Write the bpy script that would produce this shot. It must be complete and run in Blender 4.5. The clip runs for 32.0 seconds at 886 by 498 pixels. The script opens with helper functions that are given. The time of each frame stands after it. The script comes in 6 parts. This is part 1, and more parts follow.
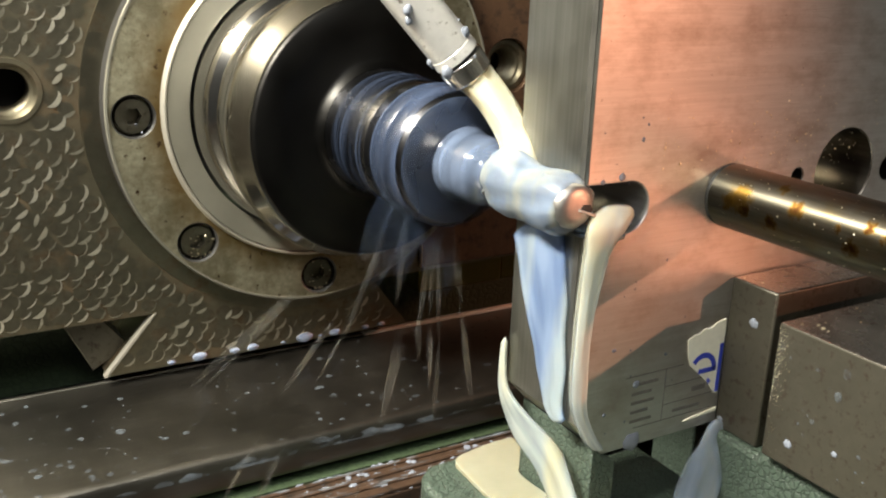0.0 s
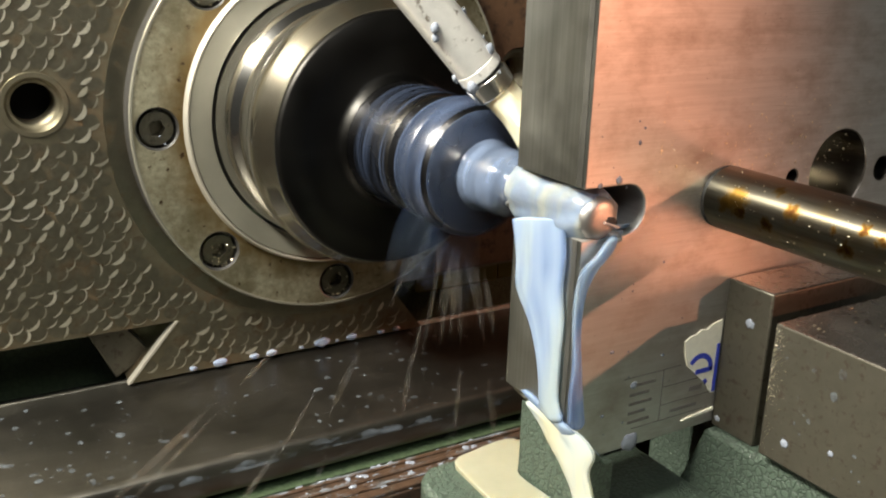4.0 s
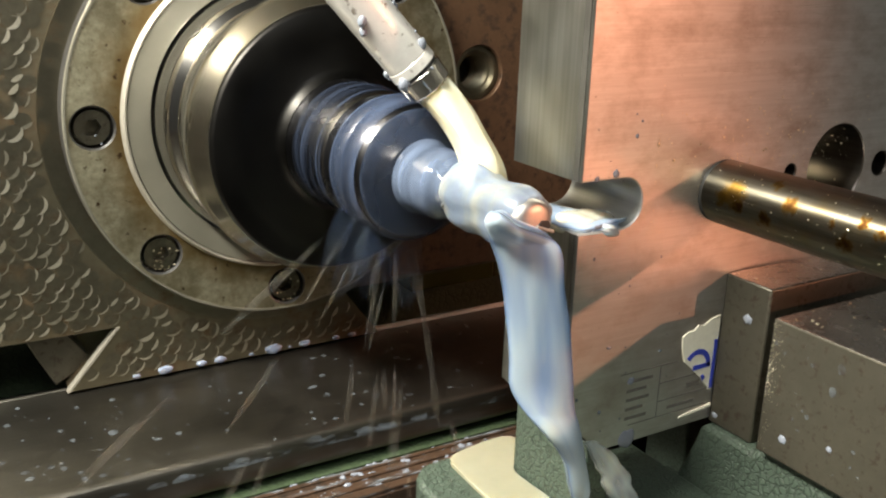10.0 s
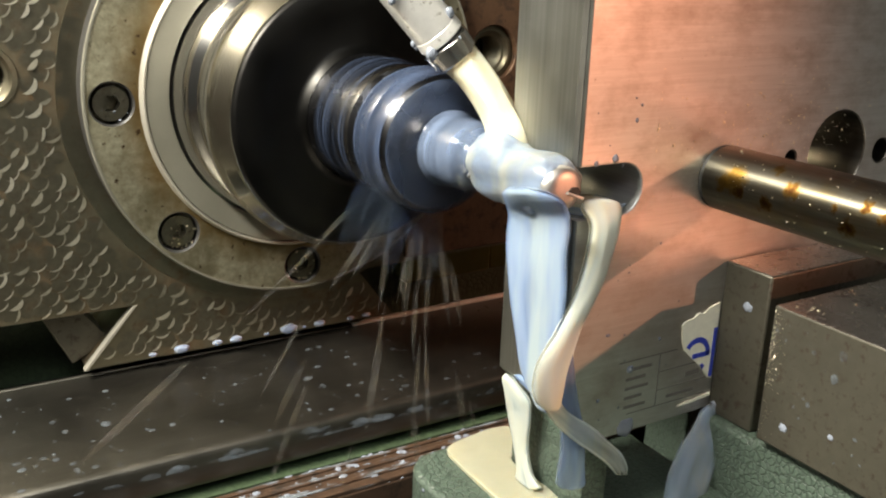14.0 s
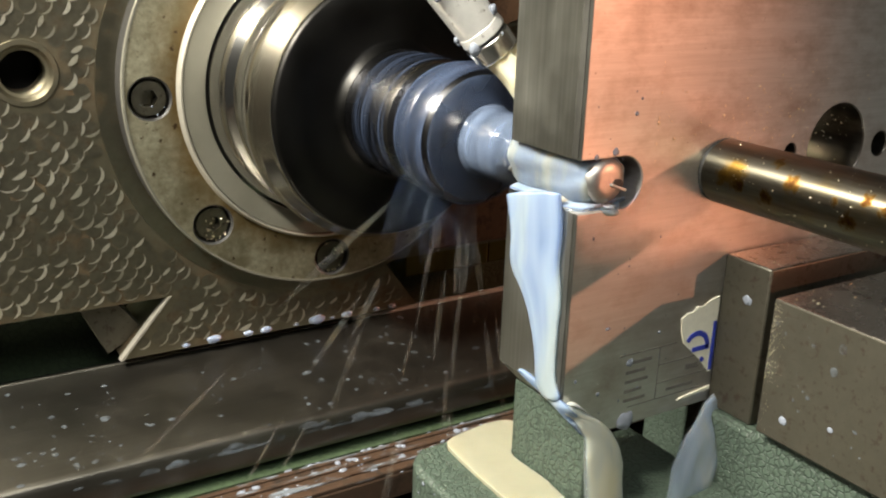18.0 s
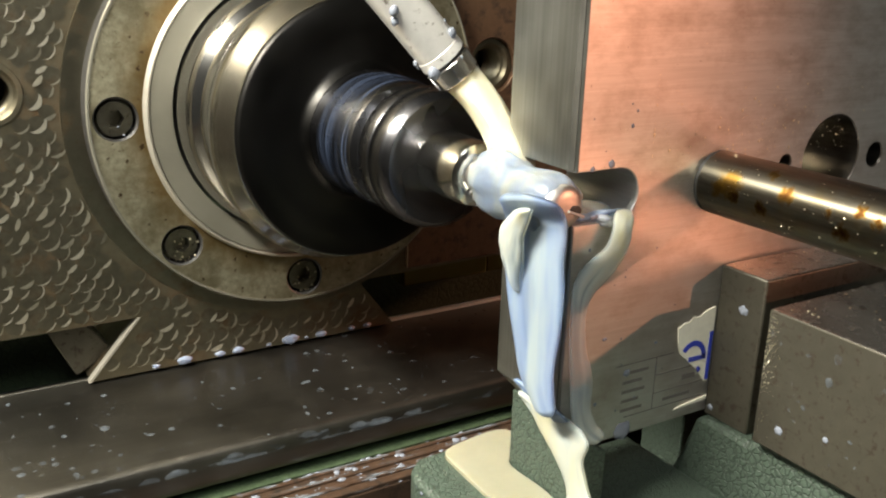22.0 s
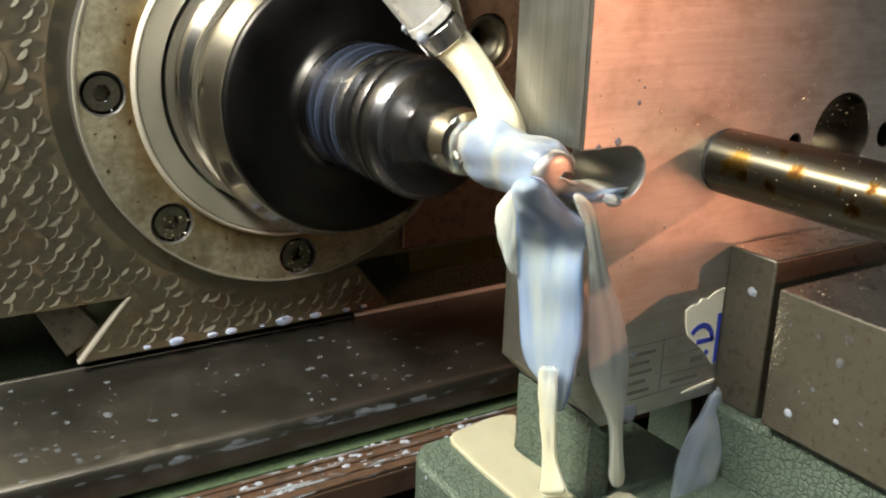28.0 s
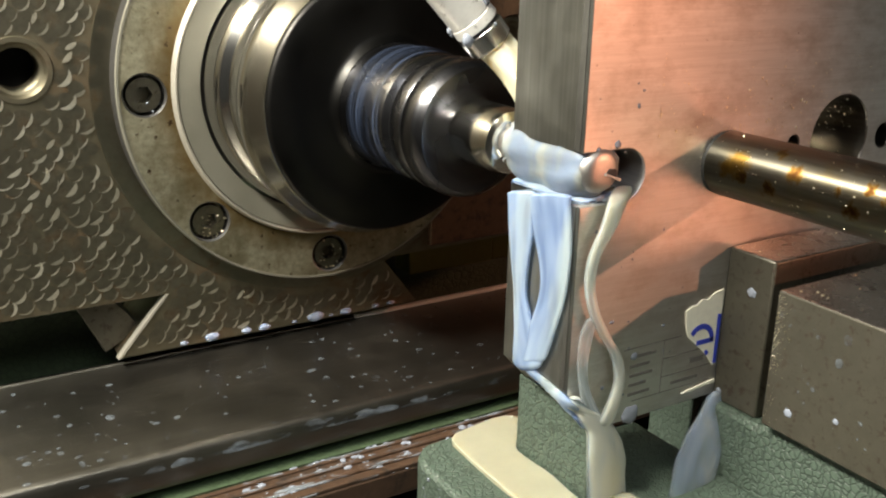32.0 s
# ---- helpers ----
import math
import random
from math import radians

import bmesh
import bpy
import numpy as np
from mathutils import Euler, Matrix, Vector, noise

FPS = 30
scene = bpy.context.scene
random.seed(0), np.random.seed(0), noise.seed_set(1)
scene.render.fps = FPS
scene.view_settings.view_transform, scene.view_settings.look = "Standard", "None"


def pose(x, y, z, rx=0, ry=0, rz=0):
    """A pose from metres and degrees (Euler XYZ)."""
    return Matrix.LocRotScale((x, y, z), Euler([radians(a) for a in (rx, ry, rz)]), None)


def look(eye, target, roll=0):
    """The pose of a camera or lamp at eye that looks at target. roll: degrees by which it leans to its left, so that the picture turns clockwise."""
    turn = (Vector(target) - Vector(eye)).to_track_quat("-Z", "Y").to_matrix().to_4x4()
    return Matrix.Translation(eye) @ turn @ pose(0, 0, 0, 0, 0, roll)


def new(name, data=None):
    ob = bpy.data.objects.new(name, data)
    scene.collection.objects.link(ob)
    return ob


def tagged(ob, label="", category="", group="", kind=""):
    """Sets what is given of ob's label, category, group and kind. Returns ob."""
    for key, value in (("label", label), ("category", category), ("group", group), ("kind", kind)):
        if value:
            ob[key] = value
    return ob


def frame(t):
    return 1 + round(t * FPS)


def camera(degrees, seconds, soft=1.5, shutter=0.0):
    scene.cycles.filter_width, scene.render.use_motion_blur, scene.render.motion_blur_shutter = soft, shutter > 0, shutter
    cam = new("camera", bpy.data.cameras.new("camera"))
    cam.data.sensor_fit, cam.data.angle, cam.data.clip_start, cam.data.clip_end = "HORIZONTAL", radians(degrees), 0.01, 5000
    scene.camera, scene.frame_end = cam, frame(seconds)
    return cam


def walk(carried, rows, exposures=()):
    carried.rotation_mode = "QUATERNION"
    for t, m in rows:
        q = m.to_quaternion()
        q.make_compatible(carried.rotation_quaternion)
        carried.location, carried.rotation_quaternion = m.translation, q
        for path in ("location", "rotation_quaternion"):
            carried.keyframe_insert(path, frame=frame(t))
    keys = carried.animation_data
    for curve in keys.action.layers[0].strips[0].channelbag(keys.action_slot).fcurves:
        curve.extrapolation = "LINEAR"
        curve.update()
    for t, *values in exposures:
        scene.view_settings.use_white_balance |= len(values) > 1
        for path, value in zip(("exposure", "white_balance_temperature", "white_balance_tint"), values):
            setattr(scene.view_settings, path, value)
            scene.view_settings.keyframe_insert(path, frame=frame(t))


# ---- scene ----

# ================= camera =================
def aim(x, y, z, heading, down, roll):
    """A pose from a place, a heading from +y towards +x, the tilt down and the roll, in degrees."""
    a, b = radians(heading), radians(down)
    return look((x, y, z), (x + math.sin(a) * math.cos(b), y + math.cos(a) * math.cos(b), z - math.sin(b)), roll)


cam = camera(51.41, 32.0, soft=2.1)
walk(cam, [
    (0.0, aim(-0.1758, -0.2115, 0.0635, 30.73, 17.64, 1.98)),
    (0.5, aim(-0.1763, -0.2112, 0.0651, 30.85, 17.75, 1.87)),
    (1.0, aim(-0.1762, -0.2112, 0.0654, 30.78, 17.85, 1.75)),
    (1.5, aim(-0.1761, -0.2113, 0.0655, 30.73, 17.92, 1.67)),
    (2.0, aim(-0.1763, -0.2108, 0.0656, 30.85, 18.04, 1.67)),
    (2.5, aim(-0.1769, -0.2105, 0.0644, 30.99, 17.99, 1.75)),
    (3.0, aim(-0.1771, -0.2105, 0.0648, 31.06, 17.99, 1.71)),
    (3.5, aim(-0.1775, -0.2120, 0.0659, 31.05, 17.78, 1.68)),
    (5.5, aim(-0.1778, -0.2113, 0.0658, 31.24, 17.79, 1.81)),
    (6.0, aim(-0.1773, -0.2114, 0.0645, 31.19, 17.78, 1.90)),
    (6.5, aim(-0.1773, -0.2108, 0.0644, 31.28, 17.78, 1.94)),
    (7.0, aim(-0.1770, -0.2120, 0.0646, 31.05, 17.73, 1.83)),
    (7.5, aim(-0.1771, -0.2124, 0.0647, 31.02, 17.71, 1.84)),
    (8.0, aim(-0.1768, -0.2124, 0.0653, 30.97, 17.71, 1.77)),
    (8.5, aim(-0.1768, -0.2131, 0.0654, 30.92, 17.60, 1.79)),
    (9.0, aim(-0.1768, -0.2131, 0.0646, 30.99, 17.57, 1.86)),
    (9.5, aim(-0.1771, -0.2117, 0.0635, 31.17, 17.74, 1.85)),
    (10.0, aim(-0.1764, -0.2104, 0.0628, 31.34, 17.67, 1.83)),
    (10.5, aim(-0.1757, -0.2118, 0.0626, 31.17, 17.39, 1.69)),
    (11.0, aim(-0.1747, -0.2115, 0.0614, 31.06, 17.37, 1.69)),
    (11.5, aim(-0.1749, -0.2094, 0.0605, 31.33, 17.61, 1.84)),
    (12.0, aim(-0.1752, -0.2091, 0.0597, 31.37, 17.63, 1.83)),
    (12.5, aim(-0.1746, -0.2089, 0.0596, 31.31, 17.75, 1.82)),
    (13.0, aim(-0.1751, -0.2092, 0.0590, 31.34, 17.71, 1.87)),
    (13.5, aim(-0.1749, -0.2087, 0.0588, 31.50, 17.80, 1.87)),
    (14.0, aim(-0.1755, -0.2078, 0.0583, 31.68, 17.84, 1.91)),
    (14.5, aim(-0.1755, -0.2073, 0.0586, 31.71, 18.01, 1.85)),
    (16.5, aim(-0.1760, -0.2072, 0.0584, 31.68, 18.23, 1.70)),
    (17.0, aim(-0.1762, -0.2070, 0.0585, 31.79, 18.29, 1.71)),
    (17.5, aim(-0.1767, -0.2064, 0.0572, 31.93, 18.23, 1.82)),
    (18.0, aim(-0.1766, -0.2070, 0.0581, 31.96, 18.19, 1.88)),
    (18.5, aim(-0.1769, -0.2074, 0.0582, 32.08, 17.98, 1.90)),
    (19.0, aim(-0.1774, -0.2079, 0.0596, 32.21, 17.92, 1.94)),
    (19.5, aim(-0.1773, -0.2083, 0.0599, 32.16, 17.88, 1.92)),
    (20.0, aim(-0.1768, -0.2083, 0.0596, 32.13, 17.86, 1.95)),
    (20.5, aim(-0.1769, -0.2081, 0.0598, 32.16, 17.94, 1.90)),
    (21.0, aim(-0.1771, -0.2082, 0.0596, 32.12, 17.88, 1.89)),
    (21.5, aim(-0.1763, -0.2087, 0.0597, 31.93, 17.82, 1.81)),
    (22.0, aim(-0.1767, -0.2089, 0.0600, 31.91, 17.74, 1.82)),
    (22.5, aim(-0.1764, -0.2093, 0.0601, 31.85, 17.74, 1.80)),
    (23.0, aim(-0.1765, -0.2093, 0.0605, 31.87, 17.80, 1.78)),
    (23.5, aim(-0.1761, -0.2090, 0.0599, 31.86, 17.78, 1.76)),
    (24.0, aim(-0.1761, -0.2090, 0.0597, 31.86, 17.72, 1.78)),
    (24.5, aim(-0.1756, -0.2087, 0.0592, 31.83, 17.71, 1.79)),
    (25.0, aim(-0.1759, -0.2093, 0.0591, 31.73, 17.66, 1.70)),
    (25.5, aim(-0.1753, -0.2104, 0.0580, 31.47, 17.48, 1.51)),
    (27.5, aim(-0.1747, -0.2072, 0.0545, 31.58, 18.10, 1.59)),
    (28.0, aim(-0.1745, -0.2073, 0.0545, 31.48, 18.09, 1.53)),
    (28.5, aim(-0.1750, -0.2076, 0.0549, 31.43, 18.15, 1.46)),
    (29.0, aim(-0.1750, -0.2079, 0.0549, 31.34, 18.14, 1.38)),
    (29.5, aim(-0.1750, -0.2081, 0.0558, 31.36, 18.22, 1.37)),
    (30.0, aim(-0.1754, -0.2074, 0.0555, 31.54, 18.22, 1.39)),
    (30.5, aim(-0.1760, -0.2067, 0.0548, 31.72, 18.24, 1.47)),
    (31.0, aim(-0.1756, -0.2072, 0.0547, 31.67, 18.14, 1.44)),
    (31.5, aim(-0.1760, -0.2071, 0.0552, 31.66, 18.17, 1.37)),
    (32.0, aim(-0.1760, -0.2078, 0.0560, 31.60, 18.13, 1.30)),
])

# ================= light =================
world = bpy.data.worlds.new("workshop_air")
scene.world = world
world.use_nodes = True
world.node_tree.nodes["Background"].inputs[0].default_value = (0.75, 0.85, 1.0, 1)
world.node_tree.nodes["Background"].inputs[1].default_value = 0.10
scene.view_settings.exposure = 0.0


def lamp(name, kind, eye, target, watts, colour, size, size_y=None):
    data = bpy.data.lights.new(name, kind)
    data.energy, data.color = watts, colour
    if kind == "AREA":
        data.shape = "RECTANGLE"
        data.size, data.size_y = size, size_y or size
    else:
        data.shadow_soft_size = size
    ob = new(name, data)
    ob.matrix_basis = look(eye, target)
    return ob


work_light = lamp("work_light", "AREA", (-0.42, 0.07, 0.40), (-0.04, 0.13, 0.0), 19, (1.0, 0.95, 0.82), 0.34, 0.06)
warm_lamp = lamp("warm_lamp", "SPOT", (0.95, -1.28, 0.33), (-0.25, 0.0, -0.10), 127, (1.0, 0.40, 0.225), 0.020)
warm_lamp.data.spot_size, warm_lamp.data.spot_blend = radians(21.2), 1.0
side_lamp = lamp("side_lamp", "SPOT", (0.90, 0.155, 0.11), (0.12, 0.20, -0.15), 22, (1.0, 0.40, 0.225), 0.03)
side_lamp.data.spot_size, side_lamp.data.spot_blend = radians(30), 0.9
# Unseen soft panel added as front fill; it hangs well below the ceiling.
fill_light = lamp("fill_light", "AREA", (-0.62, -1.12, 1.15), (0.0, 0.1, 0.0), 13, (0.98, 0.98, 0.96), 1.2, 0.3)

# ================= materials =================
def material(name):
    m = bpy.data.materials.new(name)
    m.use_nodes = True
    nt = m.node_tree
    return m, nt, nt.nodes["Principled BSDF"]


def coords(nt, scale=(1, 1, 1), kind="Object"):
    tc = nt.nodes.new("ShaderNodeTexCoord")
    mp = nt.nodes.new("ShaderNodeMapping")
    mp.inputs["Scale"].default_value = scale
    nt.links.new(tc.outputs[kind], mp.inputs["Vector"])
    return mp.outputs["Vector"]


def noise_tex(nt, vec, scale, detail=5.0, rough=0.6):
    n = nt.nodes.new("ShaderNodeTexNoise")
    n.inputs["Scale"].default_value, n.inputs["Detail"].default_value, n.inputs["Roughness"].default_value = scale, detail, rough
    nt.links.new(vec, n.inputs["Vector"])
    return n.outputs["Fac"]


def ramp(nt, fac, stops):
    r = nt.nodes.new("ShaderNodeValToRGB")
    el = r.color_ramp.elements
    while len(el) < len(stops):
        el.new(0.5)
    for e, (p, c) in zip(el, stops):
        e.position, e.color = p, (*c, 1) if len(c) == 3 else c
    nt.links.new(fac, r.inputs["Fac"])
    return r.outputs["Color"]


def mix(nt, fac, a, b, blend="MIX"):
    m = nt.nodes.new("ShaderNodeMix")
    m.data_type, m.blend_type = "RGBA", blend
    if isinstance(fac, float):
        m.inputs[0].default_value = fac
    else:
        nt.links.new(fac, m.inputs[0])
    for sock, v in ((m.inputs[6], a), (m.inputs[7], b)):
        if isinstance(v, tuple):
            sock.default_value = (*v, 1)
        else:
            nt.links.new(v, sock)
    return m.outputs[2]


def bump(nt, bsdf, fac, strength, distance=0.0004):
    b = nt.nodes.new("ShaderNodeBump")
    b.inputs["Strength"].default_value, b.inputs["Distance"].default_value = strength, distance
    nt.links.new(fac, b.inputs["Height"])
    nt.links.new(b.outputs["Normal"], bsdf.inputs["Normal"])


def steel(name, dark, light, rough, stain=None, stain_at=0.6, grain=(300, 300, 300), metallic=1.0, bumps=0.15, stain_scale=70, aniso=0.0, soft=0.16, vary=0.22):
    """Worked metal: fine grain, a broad tone change, stains with a shape of their own."""
    m, nt, b = material(name)
    v = coords(nt)
    fine = noise_tex(nt, coords(nt, grain), 1.0, 6)
    broad = noise_tex(nt, v, 28, 4)
    tone = mix(nt, broad, dark, light)
    tone = mix(nt, 0.35, tone, ramp(nt, fine, [(0.3, dark), (0.7, light)]))
    if stain:
        spots = ramp(nt, noise_tex(nt, v, stain_scale, 7, 0.65), [(stain_at, (0, 0, 0)), (stain_at + soft, (1, 1, 1))])
        tone = mix(nt, spots, tone, stain)
        r2 = mix(nt, spots, (rough, rough, rough), (min(0.7, rough + 0.24),) * 3)
        nt.links.new(r2, b.inputs["Roughness"])
    else:
        rr = ramp(nt, broad, [(0.3, (rough * (1 - vary),) * 3), (0.7, (min(1, rough * (1 + vary)),) * 3)])
        nt.links.new(rr, b.inputs["Roughness"])
    nt.links.new(tone, b.inputs["Base Color"])
    b.inputs["Metallic"].default_value = metallic
    b.inputs["Anisotropic"].default_value = aniso
    bump(nt, b, fine, bumps, 0.0003)
    return m


def ground_plate():
    """Ground steel: fine streaks along the plate, cloudy handling stains, dark specks."""
    m, nt, b = material("ground_steel_face")
    v = coords(nt)
    fine = noise_tex(nt, coords(nt, (60, 3000, 2600)), 1.0, 5)
    streak = noise_tex(nt, coords(nt, (16, 1, 520)), 1.0, 4)
    cloud = noise_tex(nt, coords(nt, (34, 34, 60)), 1.0, 6, 0.68)
    tone = mix(nt, fine, (0.48, 0.465, 0.44), (0.70, 0.685, 0.65))
    tone = mix(nt, ramp(nt, streak, [(0.35, (0.32, 0.32, 0.32)), (0.6, (0, 0, 0))]), tone, (0.40, 0.38, 0.345))
    tone = mix(nt, ramp(nt, cloud, [(0.46, (0, 0, 0)), (0.74, (0.85, 0.85, 0.85))]), tone, (0.31, 0.25, 0.20))
    specks = ramp(nt, noise_tex(nt, v, 520, 4, 0.7), [(0.66, (0, 0, 0)), (0.72, (0.8, 0.8, 0.8))])
    tone = mix(nt, specks, tone, (0.10, 0.065, 0.045))
    nt.links.new(tone, b.inputs["Base Color"])
    nt.links.new(ramp(nt, cloud, [(0.3, (0.40, 0.40, 0.40)), (0.7, (0.50, 0.50, 0.50))]), b.inputs["Roughness"])
    b.inputs["Metallic"].default_value = 0.90
    bump(nt, b, mix(nt, 0.5, fine, streak), 0.07, 0.0003)
    return m


M_PLATE = ground_plate()
M_EDGE = steel("milled_steel_edge", (0.16, 0.16, 0.145), (0.38, 0.38, 0.345), 0.40, None, grain=(900, 700, 10), bumps=0.10)
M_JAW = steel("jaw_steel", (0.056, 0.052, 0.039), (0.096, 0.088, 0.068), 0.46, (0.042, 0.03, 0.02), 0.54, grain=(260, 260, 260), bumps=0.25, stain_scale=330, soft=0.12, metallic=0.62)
# Jaw tops made paler than the sides; their lit look is in the colour.
M_JAW_TOP = steel("lit_jaw_top", (0.44, 0.42, 0.39), (0.62, 0.59, 0.55), 0.27, (0.12, 0.08, 0.055), 0.56, grain=(300, 300, 300), bumps=0.25, stain_scale=200, metallic=1.0)
M_SLOT = steel("fresh_cut_steel", (0.30, 0.30, 0.29), (0.50, 0.50, 0.48), 0.46, None, grain=(30, 30, 1500), bumps=0.2, metallic=0.7)
M_BORE = steel("bored_steel", (0.10, 0.09, 0.075), (0.22, 0.20, 0.175), 0.34, None, grain=(600, 30, 600), bumps=0.1)
def rusty(name):
    """Bright drawn steel with a few rust blooms, yellow at the rim and brown within."""
    m, nt, b = material(name)
    v = coords(nt)
    wn = nt.nodes.new("ShaderNodeTexNoise")
    wn.inputs["Scale"].default_value, wn.inputs["Detail"].default_value = 420, 5
    nt.links.new(v, wn.inputs["Vector"])
    ad = nt.nodes.new("ShaderNodeVectorMath")
    ad.operation = "MULTIPLY_ADD"
    ad.inputs[1].default_value = (0.006, 0.006, 0.006)
    nt.links.new(wn.outputs["Color"], ad.inputs[0])
    nt.links.new(v, ad.inputs[2])
    turned = noise_tex(nt, coords(nt, (30, 2600, 30)), 1.0, 4)
    fine = noise_tex(nt, coords(nt, (600, 45, 600)), 1.0, 6)
    tone = ramp(nt, fine, [(0.3, (0.115, 0.104, 0.078)), (0.7, (0.215, 0.20, 0.158))])
    tone = mix(nt, ramp(nt, noise_tex(nt, v, 90, 4), [(0.45, (0, 0, 0)), (0.7, (0.6, 0.6, 0.6))]), tone, (0.20, 0.15, 0.065))
    dull = (0.0, 0.0, 0.0)
    shift = 0.003
    for x, y, z, r, kind in ((-0.0103, -0.0145, 0.0033, 0.0056, 0), (-0.0107, -0.0105, 0.0012, 0.0036, 0), (-0.0108, -0.0172, -0.0005, 0.0028, 1), (-0.0098, -0.0361, 0.0046, 0.0036, 1), (-0.0107, -0.0275, -0.0017, 0.0030, 1), (-0.0094, -0.0603, 0.0054, 0.0028, 1),
                             (-0.0104, -0.0513, 0.0027, 0.0015, 1), (-0.0106, -0.0564, -0.0020, 0.0034, 1), (-0.0067, -0.0275, 0.0085, 0.0024, 0), (-0.0101, -0.0665, 0.0037, 0.0022, 1)):
        d = nt.nodes.new("ShaderNodeVectorMath")
        d.operation = "DISTANCE"
        d.inputs[1].default_value = (x + shift, y + shift, z + shift)
        nt.links.new(ad.outputs[0], d.inputs[0])
        k = nt.nodes.new("ShaderNodeMath")
        k.operation = "DIVIDE"
        k.inputs[1].default_value = r
        nt.links.new(d.outputs["Value"], k.inputs[0])
        halo = ramp(nt, k.outputs[0], [(0.55, (0.9, 0.9, 0.9)), (1.0, (0, 0, 0))])
        tone = mix(nt, halo, tone, (0.17, 0.095, 0.012))
        core = ramp(nt, k.outputs[0], [(0.28, (0.35 + 0.6 * kind,) * 3), (0.85 if kind else 0.6, (0, 0, 0))])
        tone = mix(nt, core, tone, (0.055, 0.022, 0.007))
        dull = mix(nt, core, mix(nt, halo, dull, (0.5, 0.5, 0.5)), (1.0, 1.0, 1.0))
    nt.links.new(tone, b.inputs["Base Color"])
    nt.links.new(mix(nt, dull, (0.36, 0.36, 0.36), (0.62, 0.62, 0.62)), b.inputs["Roughness"])
    b.inputs["Metallic"].default_value = 1.0
    b.inputs["Anisotropic"].default_value, b.inputs["Anisotropic Rotation"].default_value = 0.92, 0.25
    tan = nt.nodes.new("ShaderNodeTangent")
    tan.direction_type, tan.axis = "RADIAL", "Y"
    nt.links.new(tan.outputs[0], b.inputs["Tangent"])
    bump(nt, b, turned, 0.02, 0.0003)
    return m


M_BAR = rusty("rusty_ground_steel")
M_HOUSING = steel("scraped_iron", (0.125, 0.111, 0.074), (0.275, 0.248, 0.178), 0.47, (0.15, 0.095, 0.052), 0.49, grain=(150, 150, 150), bumps=0.6, stain_scale=40, soft=0.25)
def flake_metal():
    m, nt, b = material("scraped_flake")
    g = nt.nodes.new("ShaderNodeNewGeometry")
    tone = ramp(nt, g.outputs["Random Per Island"], [(0.0, (0.25, 0.23, 0.165)), (0.55, (0.62, 0.58, 0.45)), (1.0, (0.84, 0.80, 0.67))])
    fine = noise_tex(nt, coords(nt), 600, 4)
    nt.links.new(mix(nt, 0.25, tone, ramp(nt, fine, [(0.3, (0.2, 0.19, 0.16)), (0.7, (0.7, 0.67, 0.6))])), b.inputs["Base Color"])
    b.inputs["Metallic"].default_value, b.inputs["Roughness"].default_value = 1.0, 0.47
    bump(nt, b, fine, 0.2, 0.0003)
    return m


M_FLAKE = flake_metal()
M_WARM_BROWN = steel("warm_brown_iron", (0.075, 0.040, 0.022), (0.16, 0.09, 0.05), 0.45, (0.045, 0.026, 0.016), 0.50, grain=(260, 260, 260), bumps=0.8, stain_scale=150, metallic=0.5)
M_CELL = steel("scraped_cell", (0.11, 0.10, 0.074), (0.25, 0.23, 0.172), 0.42, (0.10, 0.062, 0.030), 0.52, grain=(260, 260, 260), bumps=0.5, stain_scale=60, soft=0.2)
M_LAND = steel("turned_land_steel", (0.15, 0.138, 0.10), (0.28, 0.26, 0.195), 0.34, (0.13, 0.075, 0.025), 0.54, grain=(200, 200, 200), bumps=0.15, stain_scale=50, soft=0.2)
